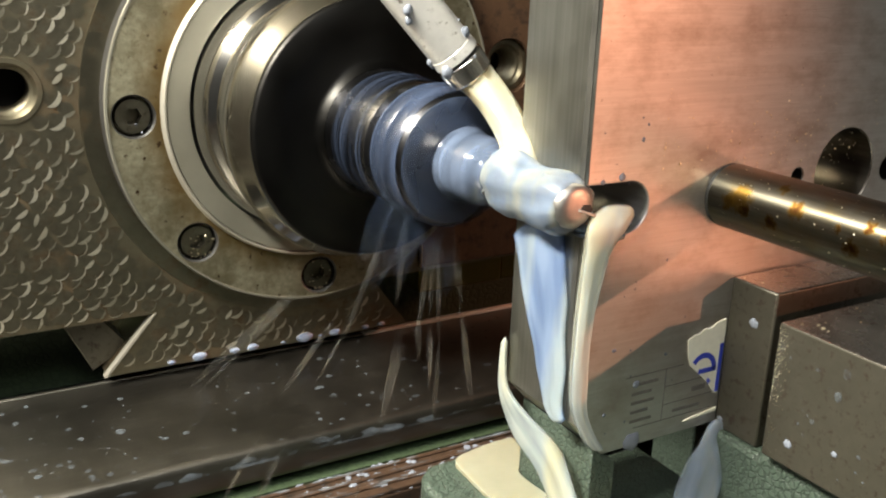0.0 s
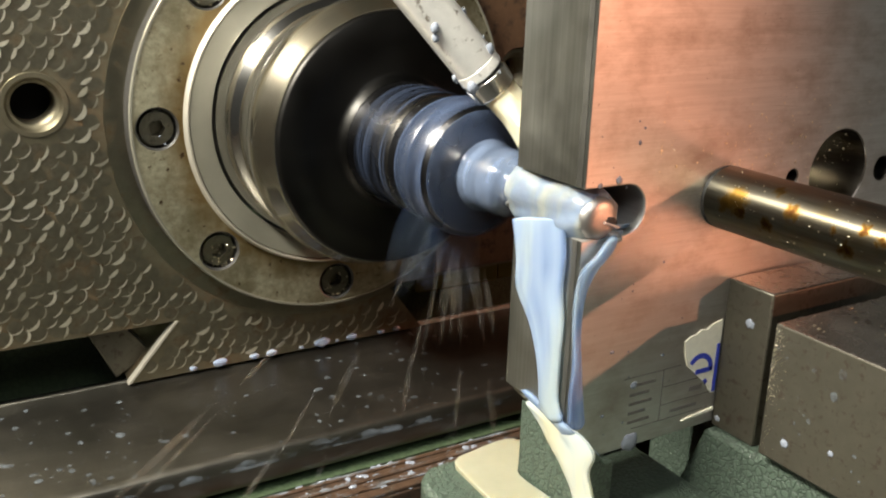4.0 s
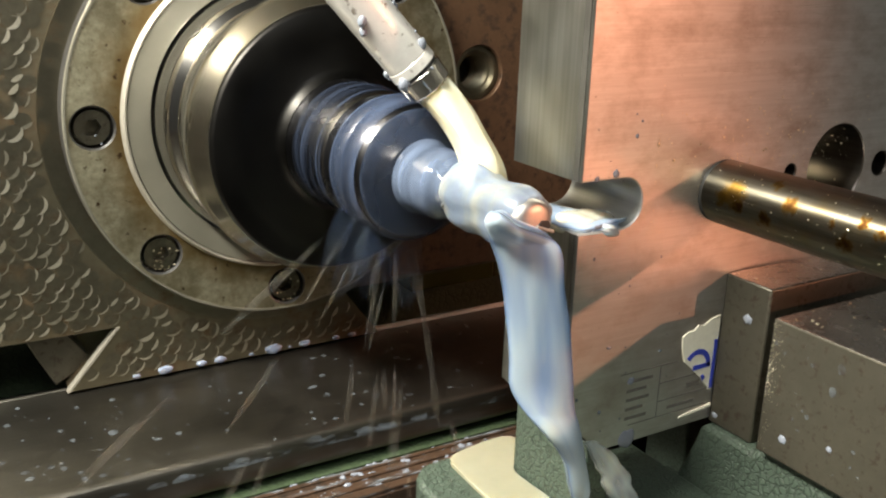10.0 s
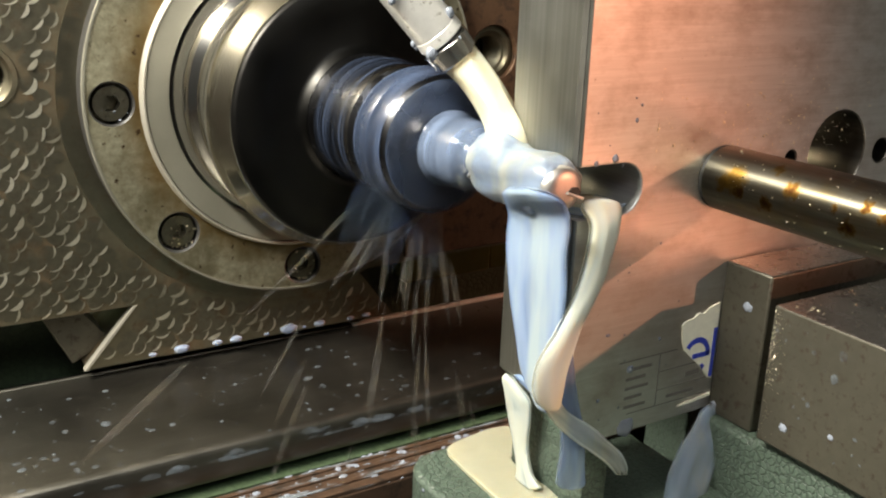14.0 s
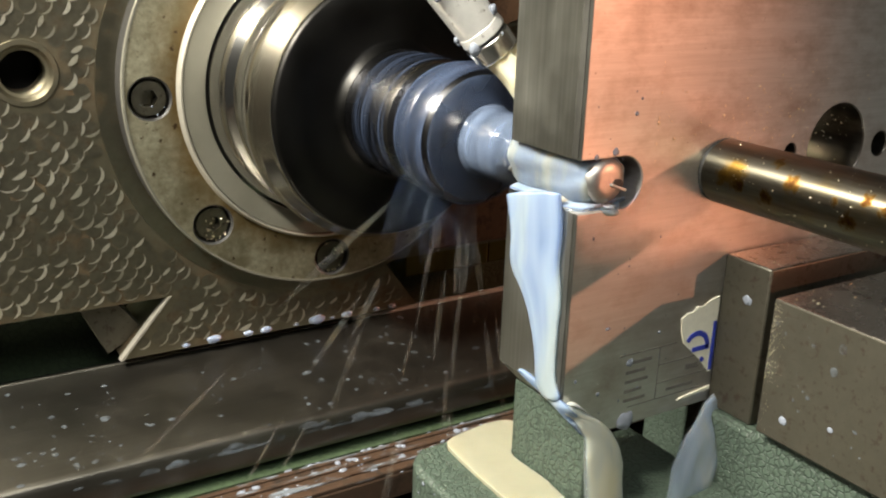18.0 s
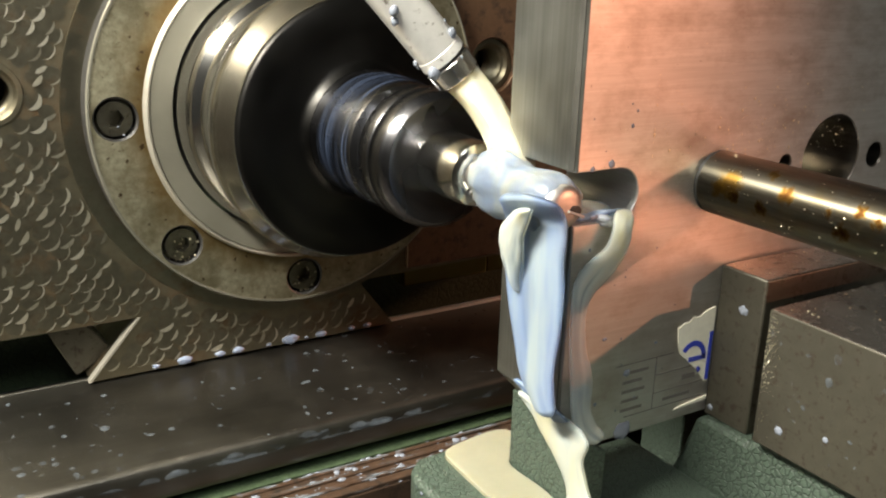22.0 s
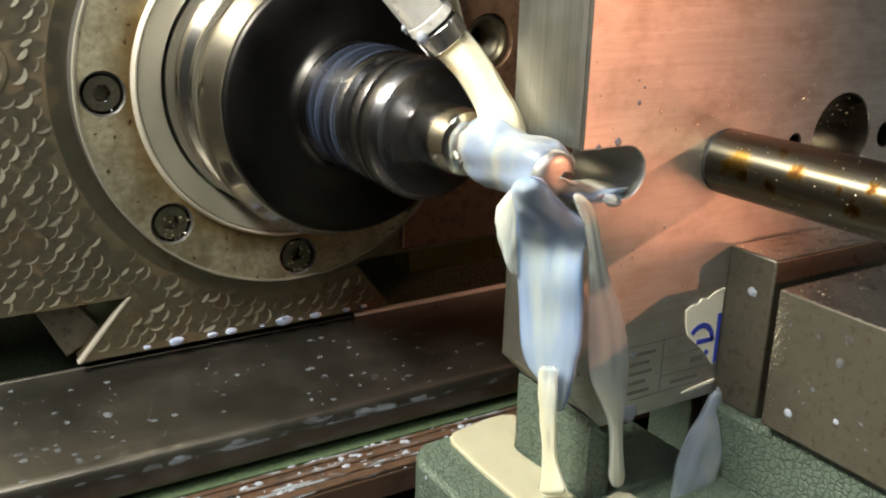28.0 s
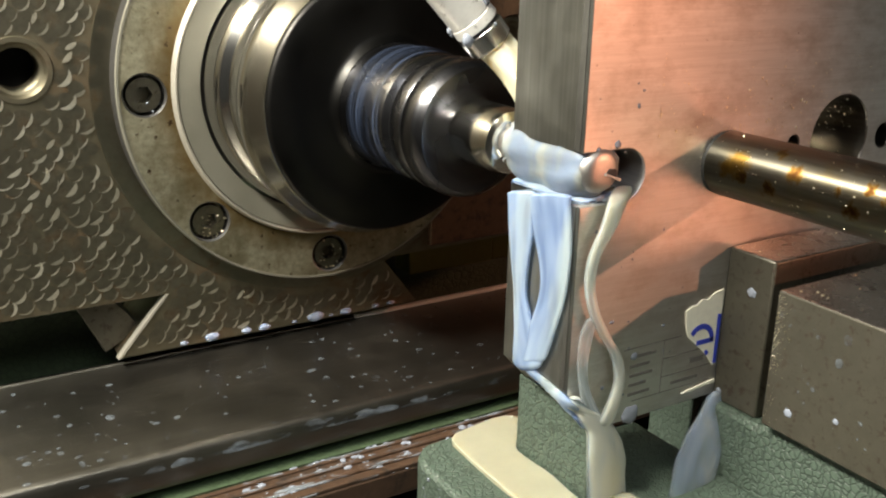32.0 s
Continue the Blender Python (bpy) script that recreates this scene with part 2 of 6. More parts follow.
def oiled_flange():
    """Grey flange steel with yellow-brown oil creeping out from the nose and scattered dark specks."""
    m, nt, b = material("oiled_flange_steel")
    v = coords(nt)
    off = nt.nodes.new("ShaderNodeVectorMath")
    off.operation = "MULTIPLY_ADD"
    off.inputs[1].default_value, off.inputs[2].default_value = (1, 0, 1), (-0.0075, 0, 0.0074)
    nt.links.new(v, off.inputs[0])
    rad = nt.nodes.new("ShaderNodeVectorMath")
    rad.operation = "LENGTH"
    nt.links.new(off.outputs[0], rad.inputs[0])
    wob = nt.nodes.new("ShaderNodeMath")
    wob.operation = "MULTIPLY_ADD"
    wob.inputs[1].default_value = 0.030
    nt.links.new(noise_tex(nt, v, 42, 5), wob.inputs[0])
    nt.links.new(rad.outputs["Value"], wob.inputs[2])
    rng = nt.nodes.new("ShaderNodeMapRange")
    rng.inputs["From Min"].default_value, rng.inputs["From Max"].default_value = 0.0880, 0.1030
    rng.inputs["To Min"].default_value, rng.inputs["To Max"].default_value = 0.85, 0.0
    nt.links.new(wob.outputs[0], rng.inputs["Value"])
    fine = noise_tex(nt, v, 420, 5)
    tone = ramp(nt, fine, [(0.3, (0.24, 0.22, 0.15)), (0.7, (0.41, 0.385, 0.28))])
    tone = mix(nt, ramp(nt, noise_tex(nt, v, 55, 4), [(0.42, (0, 0, 0)), (0.66, (0.75, 0.75, 0.75))]), tone, (0.145, 0.115, 0.060))
    tone = mix(nt, rng.outputs["Result"], tone, (0.150, 0.090, 0.024))
    tone = mix(nt, ramp(nt, noise_tex(nt, v, 260, 6), [(0.64, (0, 0, 0)), (0.70, (1, 1, 1))]), tone, (0.05, 0.028, 0.012))
    nt.links.new(tone, b.inputs["Base Color"])
    b.inputs["Metallic"].default_value = 0.85
    nt.links.new(ramp(nt, noise_tex(nt, v, 55, 4), [(0.35, (0.50, 0.50, 0.50)), (0.7, (0.34, 0.34, 0.34))]), b.inputs["Roughness"])
    bump(nt, b, fine, 0.35, 0.0003)
    return m


M_FLANGE = oiled_flange()
M_RIM = steel("worn_bright_edge", (0.32, 0.30, 0.25), (0.48, 0.455, 0.39), 0.45, None, grain=(500, 500, 500), bumps=0.3, metallic=0.6)
M_NOSE = steel("satin_nose_steel", (0.22, 0.21, 0.17), (0.285, 0.272, 0.222), 0.5, None, grain=(80, 80, 80), bumps=0.03, metallic=0.7)
M_SPINDLE = steel("turned_holder_steel", (0.43, 0.425, 0.41), (0.51, 0.505, 0.49), 0.15, None, grain=(15, 700, 15), bumps=0.0, vary=0.05)
M_CHROME = steel("polished_holder_steel", (0.66, 0.64, 0.59), (0.78, 0.76, 0.71), 0.16, None, grain=(20, 900, 20), bumps=0.03, aniso=0.3)
M_BLACK = steel("blackened_steel", (0.016, 0.016, 0.016), (0.030, 0.029, 0.027), 0.36, None, grain=(20, 900, 20), bumps=0.03, metallic=1.0)
M_HUB = steel("dark_hub_steel", (0.07, 0.07, 0.075), (0.15, 0.15, 0.16), 0.27, None, grain=(20, 1100, 20), bumps=0.06)
M_SCREW = steel("black_oxide_screw", (0.10, 0.092, 0.068), (0.24, 0.22, 0.17), 0.34, (0.05, 0.042, 0.03), 0.55, grain=(420, 420, 420), bumps=0.5, stain_scale=300)
M_NOZZLE = steel("nickel_tube", (0.64, 0.63, 0.60), (0.90, 0.88, 0.84), 0.30, (0.24, 0.21, 0.17), 0.60, grain=(300, 300, 300), bumps=0.5, stain_scale=260, metallic=0.45, soft=0.07)
M_WAY = steel("ground_way_steel", (0.112, 0.106, 0.090), (0.17, 0.162, 0.139), 0.36, None, grain=(25, 500, 500), bumps=0.05, vary=0.18, metallic=0.98)
M_BRASS = steel("dull_brass", (0.105, 0.095, 0.030), (0.17, 0.15, 0.05), 0.55, None, grain=(200, 200, 200), bumps=0.1)
M_COVER = steel("oily_brown_cover", (0.040, 0.024, 0.016), (0.10, 0.062, 0.040), 0.32, (0.02, 0.016, 0.012), 0.50, grain=(300, 300, 300), metallic=0.3, bumps=0.6, stain_scale=120)
# Near black: the shade of holes, gaps and set-back walls put into colour.
M_DARK = steel("recess_shade", (0.010, 0.010, 0.009), (0.022, 0.020, 0.018), 0.6, None, metallic=0.0, bumps=0.1)


def paint(name, base, dark, rough, cells, depth):
    """Hammered enamel: small dimples between dark veins."""
    m, nt, b = material(name)
    v = coords(nt)
    vor = nt.nodes.new("ShaderNodeTexVoronoi")
    vor.feature = "DISTANCE_TO_EDGE"
    vor.inputs["Scale"].default_value = cells
    warp = nt.nodes.new("ShaderNodeVectorMath")
    warp.operation = "ADD"
    wn = nt.nodes.new("ShaderNodeTexNoise")
    wn.inputs["Scale"].default_value = cells * 0.8
    nt.links.new(v, wn.inputs["Vector"])
    sc = nt.nodes.new("ShaderNodeVectorMath")
    sc.operation = "SCALE"
    sc.inputs[3].default_value = 0.9 / cells
    nt.links.new(wn.outputs["Color"], sc.inputs[0])
    nt.links.new(v, warp.inputs[0])
    nt.links.new(sc.outputs[0], warp.inputs[1])
    nt.links.new(warp.outputs[0], vor.inputs["Vector"])
    veins = ramp(nt, vor.outputs["Distance"], [(0.0, (0, 0, 0)), (0.16, (1, 1, 1))])
    broad = noise_tex(nt, v, 45, 5)
    tone = mix(nt, broad, tuple(c * 0.75 for c in base), tuple(c * 1.2 for c in base))
    nt.links.new(mix(nt, veins, dark, tone), b.inputs["Base Color"])
    b.inputs["Roughness"].default_value = rough
    bump(nt, b, veins, depth, 0.0005)
    return m


M_GREEN = paint("hammered_green_enamel", (0.056, 0.080, 0.060), (0.026, 0.037, 0.028), 0.52, 430, 0.55)
M_GREEN_WALL = paint("green_machine_paint", (0.045, 0.068, 0.036), (0.03, 0.045, 0.025), 0.45, 250, 0.2)


def plain(name, base, rough, metallic=0.0, grain=400, spread=0.15):
    m, nt, b = material(name)
    f = noise_tex(nt, coords(nt), grain, 4)
    nt.links.new(mix(nt, f, tuple(c * (1 - spread) for c in base), tuple(min(1, c * (1 + spread)) for c in base)), b.inputs["Base Color"])
    b.inputs["Roughness"].default_value, b.inputs["Metallic"].default_value = rough, metallic
    bump(nt, b, f, 0.1, 0.0002)
    return m


M_PAPER = plain("label_paper", (0.74, 0.71, 0.58), 0.7)
M_INK = plain("blue_ink", (0.03, 0.05, 0.38), 0.6)
M_PRINT = plain("dark_print", (0.11, 0.10, 0.09), 0.6)
M_CHIP = plain("metal_chip", (0.74, 0.67, 0.50), 0.3, 1.0)
M_PLASTER = plain("workshop_plaster", (0.42, 0.42, 0.40), 0.9, grain=6)
M_CONCRETE = plain("workshop_concrete", (0.16, 0.16, 0.15), 0.85, grain=10)


def coolant(name, body, rough, clear, streak=None, streak_cut=(0.35, 0.65), milk=0.0, relief=0.35, swirl=None, swirl_at=(0.42, 0.62)):
    """Milky emulsion: pale body, wet gloss, partly clear where it runs thin."""
    m, nt, b = material(name)
    f = noise_tex(nt, coords(nt, streak or (90, 90, 25)), 1.0, 5)
    tone = mix(nt, f, tuple(c * 0.82 for c in body), tuple(min(1, c * 1.08) for c in body))
    if swirl:
        g = noise_tex(nt, coords(nt, (95, 95, 26)), 1.0, 3, 0.5)
        tone = mix(nt, ramp(nt, g, [(swirl_at[0], (0, 0, 0)), (swirl_at[1], (1, 1, 1))]), tone, swirl)
    nt.links.new(tone, b.inputs["Base Color"])
    b.inputs["Roughness"].default_value = rough
    b.inputs["IOR"].default_value = 1.36
    b.inputs["Subsurface Weight"].default_value = milk
    b.inputs["Subsurface Radius"].default_value = (1.0, 0.85, 0.7)
    b.inputs["Subsurface Scale"].default_value = 0.010
    bump(nt, b, f, relief, 0.0008)
    if clear is not None:
        a = ramp(nt, f, [(streak_cut[0], (clear[0],) * 3), (streak_cut[1], (clear[1],) * 3)])
        nt.links.new(a, b.inputs["Alpha"])
    return m


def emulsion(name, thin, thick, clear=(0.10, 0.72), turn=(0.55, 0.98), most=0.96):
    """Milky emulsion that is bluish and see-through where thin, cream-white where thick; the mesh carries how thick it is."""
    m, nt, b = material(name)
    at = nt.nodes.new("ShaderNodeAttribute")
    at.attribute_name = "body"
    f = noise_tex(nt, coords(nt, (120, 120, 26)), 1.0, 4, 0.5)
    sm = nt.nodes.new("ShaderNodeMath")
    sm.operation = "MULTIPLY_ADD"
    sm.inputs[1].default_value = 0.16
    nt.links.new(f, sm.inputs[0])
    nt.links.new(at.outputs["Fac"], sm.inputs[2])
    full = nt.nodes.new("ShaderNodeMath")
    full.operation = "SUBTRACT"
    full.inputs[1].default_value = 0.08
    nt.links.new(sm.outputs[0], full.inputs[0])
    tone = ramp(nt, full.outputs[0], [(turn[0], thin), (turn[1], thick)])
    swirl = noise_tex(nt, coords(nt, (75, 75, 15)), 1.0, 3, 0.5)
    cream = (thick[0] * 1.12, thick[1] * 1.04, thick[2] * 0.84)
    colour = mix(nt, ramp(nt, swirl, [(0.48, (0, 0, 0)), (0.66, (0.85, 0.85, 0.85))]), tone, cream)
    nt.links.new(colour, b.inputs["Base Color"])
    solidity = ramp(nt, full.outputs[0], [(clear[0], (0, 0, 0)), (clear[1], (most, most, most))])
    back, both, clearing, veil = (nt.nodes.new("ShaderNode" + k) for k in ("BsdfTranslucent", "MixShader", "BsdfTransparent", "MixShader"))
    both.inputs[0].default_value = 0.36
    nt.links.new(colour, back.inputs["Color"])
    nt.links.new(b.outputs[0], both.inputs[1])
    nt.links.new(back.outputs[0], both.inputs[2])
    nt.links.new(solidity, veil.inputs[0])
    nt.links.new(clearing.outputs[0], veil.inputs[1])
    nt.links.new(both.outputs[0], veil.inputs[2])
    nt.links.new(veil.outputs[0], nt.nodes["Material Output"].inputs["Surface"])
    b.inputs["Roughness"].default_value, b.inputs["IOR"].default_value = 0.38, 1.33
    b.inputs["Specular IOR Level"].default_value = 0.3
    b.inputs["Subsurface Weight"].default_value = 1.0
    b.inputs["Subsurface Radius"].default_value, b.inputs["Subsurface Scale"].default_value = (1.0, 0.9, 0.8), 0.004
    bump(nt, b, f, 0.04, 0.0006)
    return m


# One coolant in several tones, each darkened or lifted for its place's lighting.
M_EMULSION = emulsion("dimmed_emulsion", (0.183, 0.257, 0.416), (0.345, 0.431, 0.546), turn=(0.62, 1.0))
M_LIFTED = emulsion("lifted_emulsion", (0.403, 0.461, 0.483), (0.537, 0.557, 0.497), turn=(0.50, 0.98))
M_CREAM = coolant("thick_coolant", (0.52, 0.49, 0.36), 0.14, None, (110, 110, 30), milk=1.0, relief=0.10, swirl=(0.44, 0.39, 0.26), swirl_at=(0.5, 0.75))
M_GUSH = coolant("gushing_coolant", (0.50, 0.485, 0.39), 0.12, (0.72, 0.98), (100, 100, 22), milk=1.0, relief=0.05, swirl=(0.32, 0.38, 0.45), swirl_at=(0.44, 0.62))
M_FILM = coolant("spun_coolant", (0.08, 0.11, 0.19), 0.25, (0.0, 0.26), (12, 620, 12), (0.45, 0.68), relief=0.1)
M_DROP = coolant("coolant_drop", (0.19, 0.21, 0.25), 0.12, None)
M_BROAD = emulsion("broad_emulsion", (0.202, 0.287, 0.442), (0.365, 0.442, 0.515), clear=(0.08, 0.58), turn=(0.6, 1.0))
# Palest tone, raised because this fall hangs in shade.
M_LIFTED_FALL = emulsion("falling_emulsion", (0.462, 0.549, 0.690), (0.528, 0.594, 0.690), clear=(0.05, 1.0), most=0.92)
M_SPRAY = emulsion("coolant_spray", (0.26, 0.27, 0.26), (0.36, 0.36, 0.34), clear=(0.02, 0.30), most=0.12)
M_SKIRT = emulsion("coolant_mist", (0.10, 0.14, 0.23), (0.20, 0.25, 0.34), clear=(0.05, 0.45), most=0.13)
M_FILM_FRONT = coolant("spun_coolant_front", (0.10, 0.14, 0.245), 0.24, (0.03, 0.33), (16, 130, 16), (0.30, 0.70), relief=0.1)
M_SPOT = coolant("dried_coolant_spot", (0.15, 0.175, 0.20), 0.40, (0.02, 0.42), (200, 200, 200))
M_TIP = steel("worn_carbide_tip", (0.30, 0.285, 0.27), (0.46, 0.44, 0.415), 0.46, None, grain=(500, 500, 500), bumps=0.3)
M_STRIP = steel("rough_burr_strip", (0.10, 0.098, 0.09), (0.24, 0.235, 0.215), 0.5, None, grain=(900, 900, 60), bumps=0.6)
M_COAT = coolant("wrapped_coolant", (0.17, 0.215, 0.29), 0.30, (0.62, 0.95), (50, 40, 50), milk=1.0, relief=0.06, swirl=(0.27, 0.285, 0.26))
M_COLLAR_FILM = coolant("collar_coolant", (0.115, 0.15, 0.225), 0.12, (0.25, 0.75), (40, 260, 40), relief=0.05)
M_POOL = coolant("pooled_coolant", (0.27, 0.258, 0.185), 0.10, None, (60, 60, 60), milk=1.0, relief=0.03)
M_BEAD = coolant("coolant_bead", (0.20, 0.235, 0.32), 0.12, None, milk=0.6, relief=0.02)
M_SMEAR = coolant("wet_smear", (0.30, 0.35, 0.40), 0.4, (0.0, 0.34), (60, 130, 260), (0.40, 0.75), relief=0.02)
M_LIP = steel("lit_lip_steel", (0.66, 0.64, 0.59), (0.80, 0.78, 0.72), 0.50, None, grain=(25, 500, 500), bumps=0.08, metallic=0.4)

# ================= mesh tools =================
def mesh_of(bm, name, mat, smooth=40):
    me = bpy.data.meshes.new(name)
    bmesh.ops.recalc_face_normals(bm, faces=bm.faces[:])
    bm.to_mesh(me)
    bm.free()
    for m in (mat if isinstance(mat, (list, tuple)) else [mat]):
        me.materials.append(m)
    if smooth:
        me.polygons.foreach_set("use_smooth", [True] * len(me.polygons))
        me.set_sharp_from_angle(angle=radians(smooth))
    return me


def thing(name, label, category, at=(0, 0, 0), group="", kind=""):
    ob = new(name)
    ob.location = at
    ob.empty_display_size = 0.01
    return tagged(ob, label, category, group, kind)


def part(name, bm, mat, parent=None, label="", smooth=40, edge=0.0):
    ob = new(name, mesh_of(bm, name, mat, smooth))
    if edge:
        mod = ob.modifiers.new("edge", "BEVEL")
        mod.width, mod.segments, mod.limit_method, mod.angle_limit = edge, 2, "ANGLE", radians(35)
    if parent:
        ob.parent = parent
        ob.matrix_parent_inverse = Matrix.Identity(4)
    if label:
        ob["label"] = label
    return ob


def solid(name, bm, mat, label, category, kind="", edge=0.0, smooth=40, group=""):
    return tagged(part(name, bm, mat, None, "", smooth, edge), label, category, group, kind)


def box(x0, x1, y0, y1, z0, z1, bm=None):
    bm = bm or bmesh.new()
    r = bmesh.ops.create_cube(bm, size=1)
    bmesh.ops.transform(bm, verts=r["verts"], matrix=Matrix.LocRotScale(((x0 + x1) / 2, (y0 + y1) / 2, (z0 + z1) / 2), None, (x1 - x0, y1 - y0, z1 - z0)))
    return bm


def lathe(profile, seg=96, bm=None):
    """A turned body about the y axis from (y, radius) pairs, closed at both ends."""
    bm = bm or bmesh.new()
    rings = []
    for y, r in profile:
        if r < 1e-6:
            rings.append([bm.verts.new((0, y, 0))])
        else:
            rings.append([bm.verts.new((r * math.cos(2 * math.pi * i / seg), y, r * math.sin(2 * math.pi * i / seg))) for i in range(seg)])
    for a, b in zip(rings, rings[1:]):
        for i in range(seg):
            j = (i + 1) % seg
            if len(a) == 1:
                bm.faces.new((a[0], b[i], b[j]))
            elif len(b) == 1:
                bm.faces.new((a[i], a[j], b[0]))
            else:
                bm.faces.new((a[i], a[j], b[j], b[i]))
    return bm


def tube_ring(profile, seg=96):
    """A turned ring: the profile of (y, radius) pairs closes on itself."""
    return lathe(list(profile) + [profile[0]], seg)


def circle(x, z, r, n=40, a0=0.0, a1=2 * math.pi):
    full = abs(a1 - a0 - 2 * math.pi) < 1e-6
    return [(x + r * math.cos(a0 + (a1 - a0) * i / (n if full else n - 1)), z + r * math.sin(a0 + (a1 - a0) * i / (n if full else n - 1))) for i in range(n)]


def inset(loop, d, inward=True):
    """The outline moved in (or out) by d along its own normals."""
    n = len(loop)
    area = sum(loop[i][0] * loop[(i + 1) % n][1] - loop[(i + 1) % n][0] * loop[i][1] for i in range(n))
    s = d * (1 if (area > 0) == inward else -1)
    out = []
    for i in range(n):
        a, b, c = Vector(loop[i - 1]), Vector(loop[i]), Vector(loop[(i + 1) % n])
        u, v = (b - a).normalized(), (c - b).normalized()
        m = Vector((-u.y - v.y, u.x + v.x))
        k = max(0.35, 1 + u.dot(v))
        out.append((b.x + m.x * s / k, b.y + m.y * s / k))
    return out


def slab(outer, holes, y0, y1, axis="y", side=0, chamfer=0.0, front=0):
    """A plate of the outline with through holes, its rims broken by a chamfer; the outline lies in x and z (axis y), in y and z (axis x) or in x and y (axis z)."""
    bm = bmesh.new()
    put = {"y": lambda u, v, w: (u, w, v), "x": lambda u, v, w: (w, u, v), "z": lambda u, v, w: (u, v, w)}[axis]
    loops0 = [outer] + list(holes)
    c = chamfer
    levels = [(y0, c), (y0 + c, 0), (y1 - c, 0), (y1, c)] if c else [(y0, 0), (y1, 0)]
    layers = []
    for w, d in levels:
        layers.append([[bm.verts.new(put(u, v, w)) for u, v in (inset(lp, d, k == 0) if d else lp)] for k, lp in enumerate(loops0)])
    for layer in (layers[0], layers[-1]):
        edges = [bm.edges.new((vs[i], vs[(i + 1) % len(vs)])) for vs in layer for i in range(len(vs))]
        for g in bmesh.ops.triangle_fill(bm, use_beauty=True, edges=edges)["geom"]:
            if isinstance(g, bmesh.types.BMFace):
                g.material_index = front
    for la, lb in zip(layers, layers[1:]):
        for a, b in zip(la, lb):
            for i in range(len(a)):
                j = (i + 1) % len(a)
                bm.faces.new((a[i], a[j], b[j], b[i])).material_index = side
    return bm


def cylinder(a, b, ra, rb=None, seg=24, bm=None):
    """A round rod between two points."""
    bm = bm or bmesh.new()
    a, b = Vector(a), Vector(b)
    rb = ra if rb is None else rb
    r = bmesh.ops.create_cone(bm, cap_ends=True, segments=seg, radius1=ra, radius2=rb, depth=(b - a).length)
    q = (b - a).to_track_quat("Z", "Y")
    bmesh.ops.transform(bm, verts=r["verts"], matrix=Matrix.LocRotScale((a + b) / 2, q, None))
    return bm


def smooth_line(points, n):
    """n points along a smooth curve through the control points (position and any further values)."""
    p = np.array([points[0]] + list(points) + [points[-1]], float)
    out = []
    m = len(points) - 1
    for k in range(n):
        s = min(k / (n - 1) * m, m - 1e-6)
        i, f = int(s), s - int(s)
        a, b, c, d = p[i], p[i + 1], p[i + 2], p[i + 3]
        out.append(0.5 * (2 * b + (c - a) * f + (2 * a - 5 * b + 4 * c - d) * f * f + (3 * b - a - 3 * c + d) * f ** 3))
    return out


def stream(points, flat, n=36, seg=14, ripple=0.12, seed=0.0):
    """Running liquid: a tube of oval section along control points (x, y, z, half width along flat, half thickness)."""
    bm = bmesh.new()
    line = smooth_line(points, n)
    u = Vector(flat).normalized()
    rings = []
    for k, q in enumerate(line):
        c = Vector(q[:3])
        t = Vector(line[min(k + 1, n - 1)][:3]) - Vector(line[max(k - 1, 0)][:3])
        t.normalize()
        w = (u - t * u.dot(t)).normalized()
        v = t.cross(w)
        ring = []
        e = min(1.0, (k + 0.15) / 5, (n - 1 - k + 0.15) / 5)
        e = math.sqrt(1 - (1 - e) ** 2)
        for i in range(seg):
            a = 2 * math.pi * i / seg
            d = e + ripple * noise.noise((c * 42) + Vector((2.2 * math.cos(a) + seed, 2.2 * math.sin(a), seed)))
            ring.append(bm.verts.new(c + w * (math.cos(a) * q[3] * d) + v * (math.sin(a) * q[4] * d)))
        rings.append(ring)
    for a, b in zip(rings, rings[1:]):
        for i in range(seg):
            bm.faces.new((a[i], a[(i + 1) % seg], b[(i + 1) % seg], b[i]))
    bm.faces.new(rings[0])
    bm.faces.new(rings[-1])
    return bm


